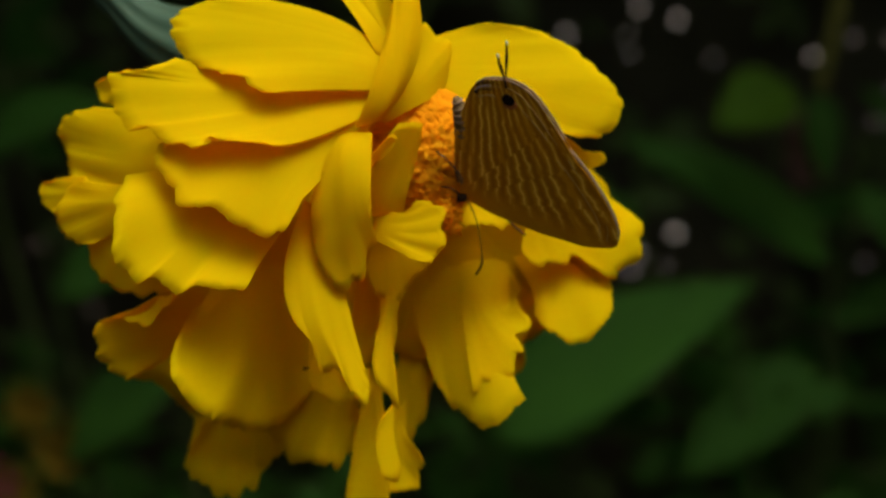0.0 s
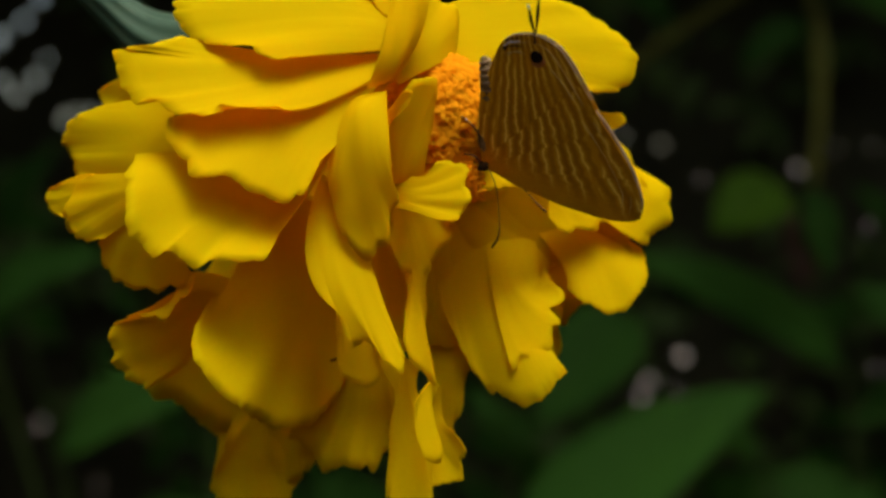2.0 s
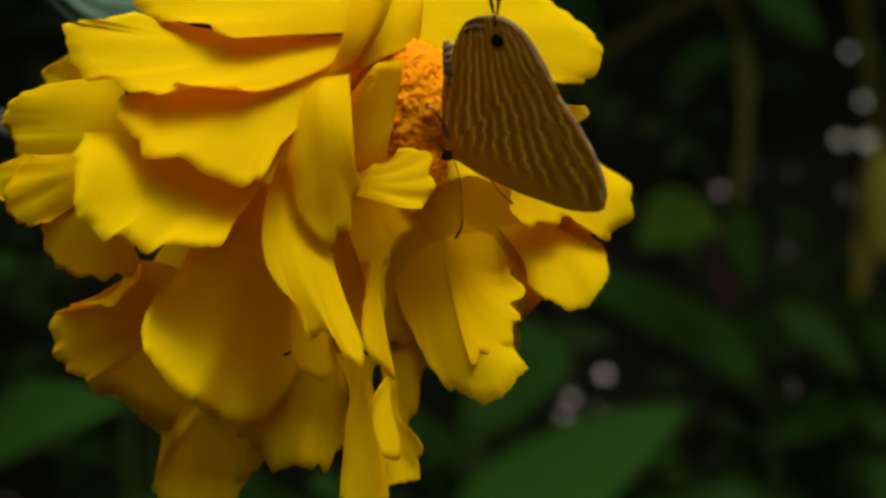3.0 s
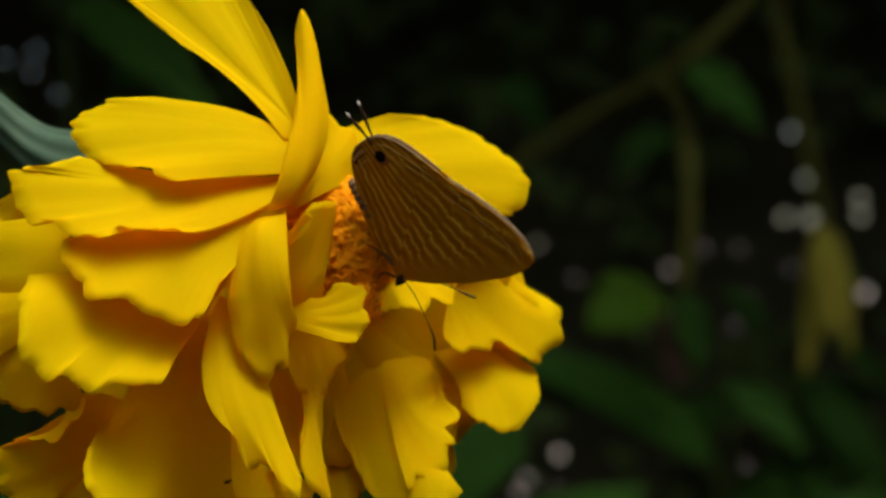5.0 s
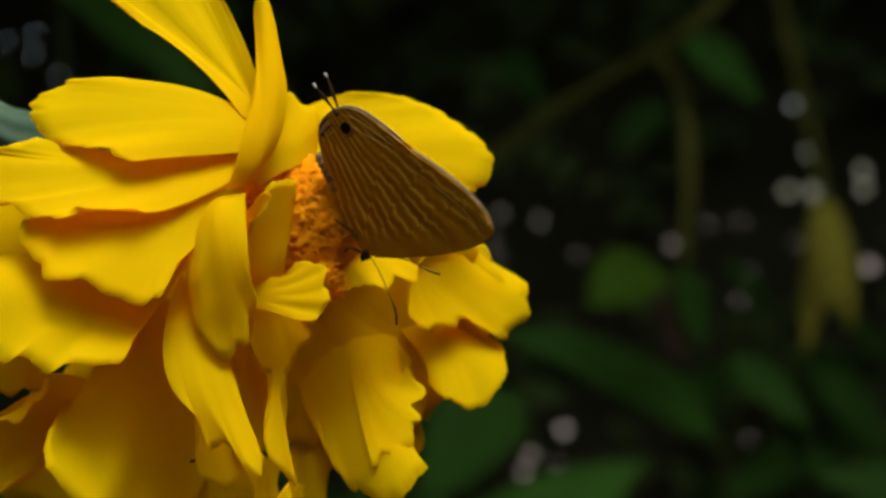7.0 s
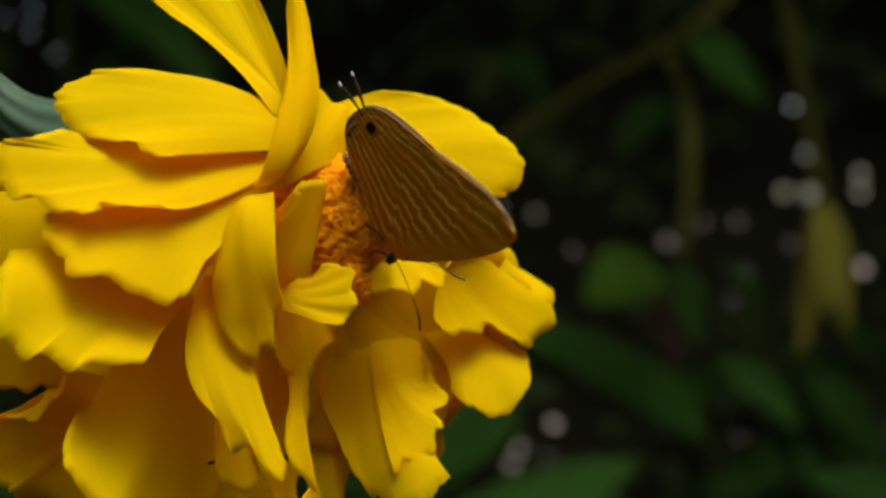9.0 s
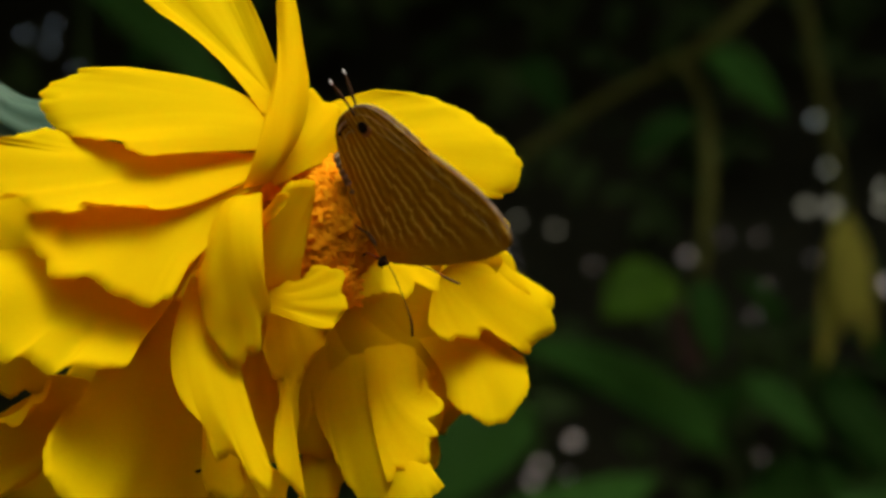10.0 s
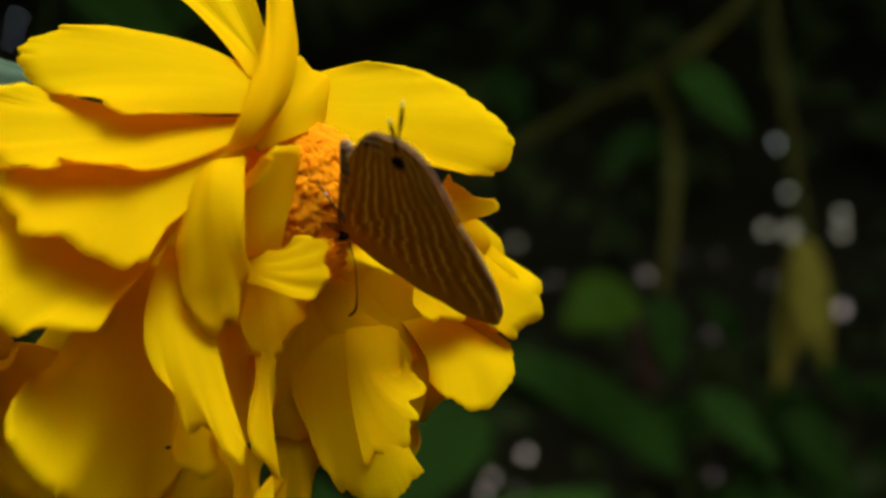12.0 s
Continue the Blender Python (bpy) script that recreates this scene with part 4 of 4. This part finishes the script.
GAPS_WEST = (
    ((-0.016, 0.660, 0.584), 0.55),
    ((0.022, 0.660, 0.586), 0.38),
    ((-0.353, 0.660, 0.709), 0.77),
    ((-0.338, 0.660, 0.628), 0.78),
    ((-0.330, 0.660, 0.632), 0.4),
    ((-0.320, 0.660, 0.630), 0.7),
    ((-0.358, 0.660, 0.655), 0.75),
    ((-0.350, 0.660, 0.668), 0.45),
    ((-0.365, 0.660, 0.694), 0.7),
    ((-0.289, 0.660, 0.726), 0.31),
    ((-0.270, 0.660, 0.731), 0.31),
    ((-0.272, 0.660, 0.717), 0.31),
    ((-0.255, 0.660, 0.702), 0.31),
    ((-0.361, 0.660, 0.425), 0.44),
    ((-0.372, 0.660, 0.421), 0.38),
    ((-0.382, 0.660, 0.684), 0.89),
    ((-0.392, 0.660, 0.675), 0.77),
    ((-0.382, 0.660, 0.653), 0.83),
    ((-0.371, 0.660, 0.645), 0.77),
    ((-0.323, 0.660, 0.383), 0.47),
)
GAPS = GAPS_EAST + GAPS_WEST
HEDGE_Y = 0.66


def in_gap(x, z, more=0.0):
    return any((x - g[0]) ** 2 + (z - g[2]) ** 2 < (size * 0.0040 + more) ** 2 for g, size in GAPS)


def hedge_wall(name, origin, along, length, height, gaps=False):
    """A closed dark wall standing for shaded foliage, a hand thick where it has no gaps; gaps are real holes through
    it, cut on a fine grid where they lie.
    """
    bm = bmesh.new()
    o, a = Vector(origin), Vector(along).normalized()
    deep = Vector((a.y, -a.x, 0)) * (-0.012 if gaps else -0.15)
    coarse, many = 0.05, 50
    def cell(x, z, s):
        bm.faces.new([bm.verts.new(o + a * (x + p * s) + Vector((0, 0, z + q * s))) for p, q in ((0, 0), (1, 0), (1, 1), (0, 1))])
    for i in range(int(length / coarse)):
        for k in range(int(height / coarse)):
            x, z = i * coarse, k * coarse
            c = o + a * (x + coarse / 2) + Vector((0, 0, z + coarse / 2))
            if not (gaps and in_gap(c.x, c.z, 0.037)):
                cell(x, z, coarse)
                continue
            s = coarse / many
            for p in range(many):
                for q in range(many):
                    c = o + a * (x + (p + 0.5) * s) + Vector((0, 0, z + (q + 0.5) * s))
                    if not in_gap(c.x, c.z):
                        cell(x + p * s, z + q * s, s)
    if not gaps:
        bmesh.ops.remove_doubles(bm, verts=bm.verts, dist=0.0005)
        shell = bmesh.ops.extrude_face_region(bm, geom=bm.faces[:])
        rng = random.Random(len(name))
        for v in shell["geom"]:
            if isinstance(v, bmesh.types.BMVert):
                v.co += deep + Vector((rng.uniform(-1, 1), rng.uniform(-1, 1), rng.uniform(-1, 1))) * 0.02
    return tagged(part(name, bm, HEDGE, None, "", False), "dark hedge backing with the deep shade put into its colour", "hedge", kind="structure")


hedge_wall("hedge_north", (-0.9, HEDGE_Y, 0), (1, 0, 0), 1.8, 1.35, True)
# three unseen hedges, added round the flower to hold back sky light
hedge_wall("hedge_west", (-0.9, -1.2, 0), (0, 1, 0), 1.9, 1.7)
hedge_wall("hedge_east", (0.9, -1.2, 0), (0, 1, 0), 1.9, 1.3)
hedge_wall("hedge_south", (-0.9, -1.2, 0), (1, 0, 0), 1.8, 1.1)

bm = bmesh.new()
rng = random.Random(31)
for k in range(2600):
    x, z, y = rng.uniform(-0.6, 0.65), rng.uniform(0.05, 1.0), HEDGE_Y - rng.uniform(0.01, 0.10)
    size = rng.uniform(0.014, 0.036)
    if in_gap(x * (HEDGE_Y + 0.115) / (y + 0.115), 0.55 + (z - 0.55) * (HEDGE_Y + 0.115) / (y + 0.115), size):
        continue
    a = rng.uniform(0, 6.283)
    blade(bm, (x, y, z), (x + size * math.cos(a), y - rng.uniform(0, 0.02), z + size * math.sin(a)), size * 0.55, (rng.uniform(-0.4, 0.4), -1, rng.uniform(-0.2, 0.8)), 0.1, 4)
tagged(part("hedge_leaves", bm, LEAF_DARK), "small dark leaves of the shaded hedge", "foliage", kind="stuff")

# a low grey wall added some way behind the hedge, so its lower gaps look bright
bm = bmesh.new()
bmesh.ops.create_cube(bm, size=1, matrix=Matrix.Translation((0, 3.4, 0.36)) @ Matrix.Diagonal((7.0, 0.2, 0.76, 1)))
bmesh.ops.bevel(bm, geom=bm.edges[:], offset=0.015, segments=2, affect="EDGES")
tagged(part("gap_backdrop_wall", bm, PLASTER, None, "", False), "low grey wall added to brighten the hedge gaps", "wall", kind="structure")

# leaves all over the added unseen hedges and the far side of this one
bm = bmesh.new()
for k in range(3400):
    side, out = k % 4, rng.choice((-1, 1))
    along, z = rng.uniform(-0.95, 0.95), rng.uniform(0.03, (1.35, 1.7, 1.3, 1.1)[side] + 0.03)
    size, a = rng.uniform(0.05, 0.1), rng.uniform(0, 6.283)
    if side == 0:
        x, y, face = along, HEDGE_Y + rng.uniform(0.02, 0.06), (0, 1, 0.5)
        if in_gap(x, z, size + 0.02):
            continue
    elif side == 3:
        x, y, face = along, -1.275 + out * rng.uniform(0.08, 0.12), (0, out, 0.5)
    else:
        x, y, face = (-1, 1)[side - 1] * 0.9 + out * rng.uniform(0.06, 0.17), -0.27 + along, (out, 0, 0.5)
    turn = Vector((math.cos(a), 0.2, math.sin(a))) if side in (0, 3) else Vector((0.2, math.cos(a), math.sin(a)))
    tip = Vector((x, y, z)) + turn * size
    blade(bm, (x, y, z), tip, size * 0.55, face, 0.1, 3)
tagged(part("hedge_cover", bm, LEAF_DARK), "dark leaves on the added unseen hedges and the hedge's far side", "foliage", kind="stuff")

# low leaves of the border in front of the hedge
bm = bmesh.new()
for k in range(900):
    x, y, z = rng.uniform(-0.5, 0.5), rng.uniform(0.47, 0.57), rng.uniform(0.22, 0.57) - 0.05 * rng.random()
    size, grow = rng.uniform(0.022, 0.045), (HEDGE_Y + 0.115) / (y + 0.115)
    if z > 0.5 and rng.random() < 0.5 or in_gap(x * grow, 0.55 + (z - 0.55) * grow, size * grow * 1.1 + 0.008):
        continue
    a = rng.uniform(0, 6.283)
    blade(bm, (x, y, z), (x + size * math.cos(a), y - rng.uniform(0, 0.025), z + size * 0.7 * math.sin(a)), size * 0.5, (rng.uniform(-0.4, 0.4), -1, rng.uniform(0, 1.2)), 0.1, 5)
tagged(part("border_leaves", bm, LEAF), "low green leaves in front of the hedge", "foliage", kind="stuff")

# an unseen tree added above the hedge: its leaves keep sun and sky off the background
bm = bmesh.new()
for k in range(1500):
    x, y, z = rng.uniform(-0.9, 1.1), rng.uniform(0.17, 0.75), rng.uniform(0.86, 1.2)
    size, a = rng.uniform(0.07, 0.13), rng.uniform(0, 6.283)
    blade(bm, (x, y, z), (x + size * math.cos(a), y + size * math.sin(a), z - rng.uniform(0, 0.04)), size * 0.6, (0, 0, 1), 0.1, 4)
for k in range(300):
    x, y, z = rng.uniform(-0.55, -0.02), rng.uniform(0.06, 0.2), rng.uniform(0.84, 1.05)
    size, a = rng.uniform(0.05, 0.09), rng.uniform(0, 6.283)
    blade(bm, (x, y, z), (x + size * math.cos(a), y + size * math.sin(a), z - rng.uniform(0, 0.03)), size * 0.6, (0, 0, 1), 0.1, 4)
tree = tagged(new("tree"), "unseen leafy tree added to shade the garden behind the flower", "tree")
part("crown", bm, LEAF_DARK, tree)
twig(tree, [(0.68, 0.98, -0.02), (0.7, 0.97, 0.4), (0.62, 0.93, 0.8), (0.45, 0.85, 1.05), (0.28, 0.75, 1.12)], [0.04, 0.034, 0.03, 0.025, 0.018], name="trunk")
for way in (((0.45, 0.85, 1.05), (0.05, 0.65, 1.1), (-0.3, 0.45, 1.08), (-0.5, 0.2, 1.0)), ((0.28, 0.75, 1.12), (0.15, 0.45, 1.1), (0.0, 0.2, 1.02)), ((0.56, 0.9, 0.92), (0.65, 0.6, 1.08), (0.8, 0.3, 1.05))):
    twig(tree, way, [0.016, 0.01, 0.005], name="limb")

bm = bmesh.new()
bmesh.ops.create_grid(bm, x_segments=60, y_segments=60, size=40)
for v in bm.verts:
    v.co.z = 0.004 * noise.noise(v.co * 3)
tagged(part("ground", bm, SOIL), "dark bare garden soil", "ground", kind="structure")


# ---- what moves ----
def motions():
    # the flower head turns a little on its stem as the butterfly shifts, and the ant rides on it
    sway = [(t, pose(x, y, z, rx, ry, rz)) for t, x, y, z, rx, ry, rz in (
        (0, 0, 0, 0.55, 0, 0, 0),
        (10, 0, 0, 0.55, 0, 0, 0),
        (10.5, 0, 0, 0.55, 0, 0, 0),
        (11, 0.00006, 0.00018, 0.55031, -0.37, -0.86, -1.40),
        (11.5, 0.00021, -0.00115, 0.54988, -0.62, -0.03, -1.81),
        (12, 0.00020, -0.00084, 0.54994, -0.74, -0.22, -1.13))]
    walk(marigold, sway)
    walk(ant, [(t, m @ Matrix.Translation(-FLOWER) @ ANT) for t, m in sway])
    walk(butterfly, [(t, pose(x, y, z, rx, ry, rz)) for t, x, y, z, rx, ry, rz in (
    (0, -0.00432, -0.00020, 0.55247, 26.6, -2.4, -23.6),
    (0.5, -0.00421, -0.00004, 0.55227, 26.1, 0.7, -24.2),
    (1, -0.00416, -0.00015, 0.55204, 25.3, 2.5, -21.6),
    (1.5, -0.00435, -0.00014, 0.55200, 25.9, 6.8, -24.2),
    (2, -0.00434, -0.00001, 0.55172, 23.5, 6.3, -26.7),
    (2.5, -0.00433, -0.00016, 0.55183, 23.3, 5.1, -31.0),
    (3, -0.00420, -0.00008, 0.55173, 23.4, 6.2, -32.6),
    (3.5, -0.00258, -0.00049, 0.55223, 25.5, -7.1, -45.2),
    (5.5, -0.00207, -0.00000, 0.55259, 32.0, -16.7, -48.8),
    (6, -0.00173, 0.00025, 0.55271, 38.2, -16.0, -47.5),
    (6.5, -0.00200, -0.00005, 0.55262, 29.9, -17.6, -48.7),
    (7, -0.00203, 0.00004, 0.55269, 26.6, -17.4, -47.6),
    (9, -0.00218, 0.00005, 0.55272, 26.0, -18.3, -52.5),
    (9.5, -0.00184, 0.00000, 0.55263, 26.6, -18.3, -52.1),
    (10, -0.00223, 0.00007, 0.55271, 26.8, -17.0, -51.3),
    (10.5, -0.00282, 0.00041, 0.55222, 28.8, -6.3, -36.8),
    (11, -0.00398, 0.00014, 0.55290, 38.9, 7.6, -25.8),
    (11.5, -0.00438, 0.00030, 0.55247, 41.4, 14.6, -26.2),
    (12, -0.00442, 0.00008, 0.55261, 43.1, 17.5, -26.8),
    )])


motions()
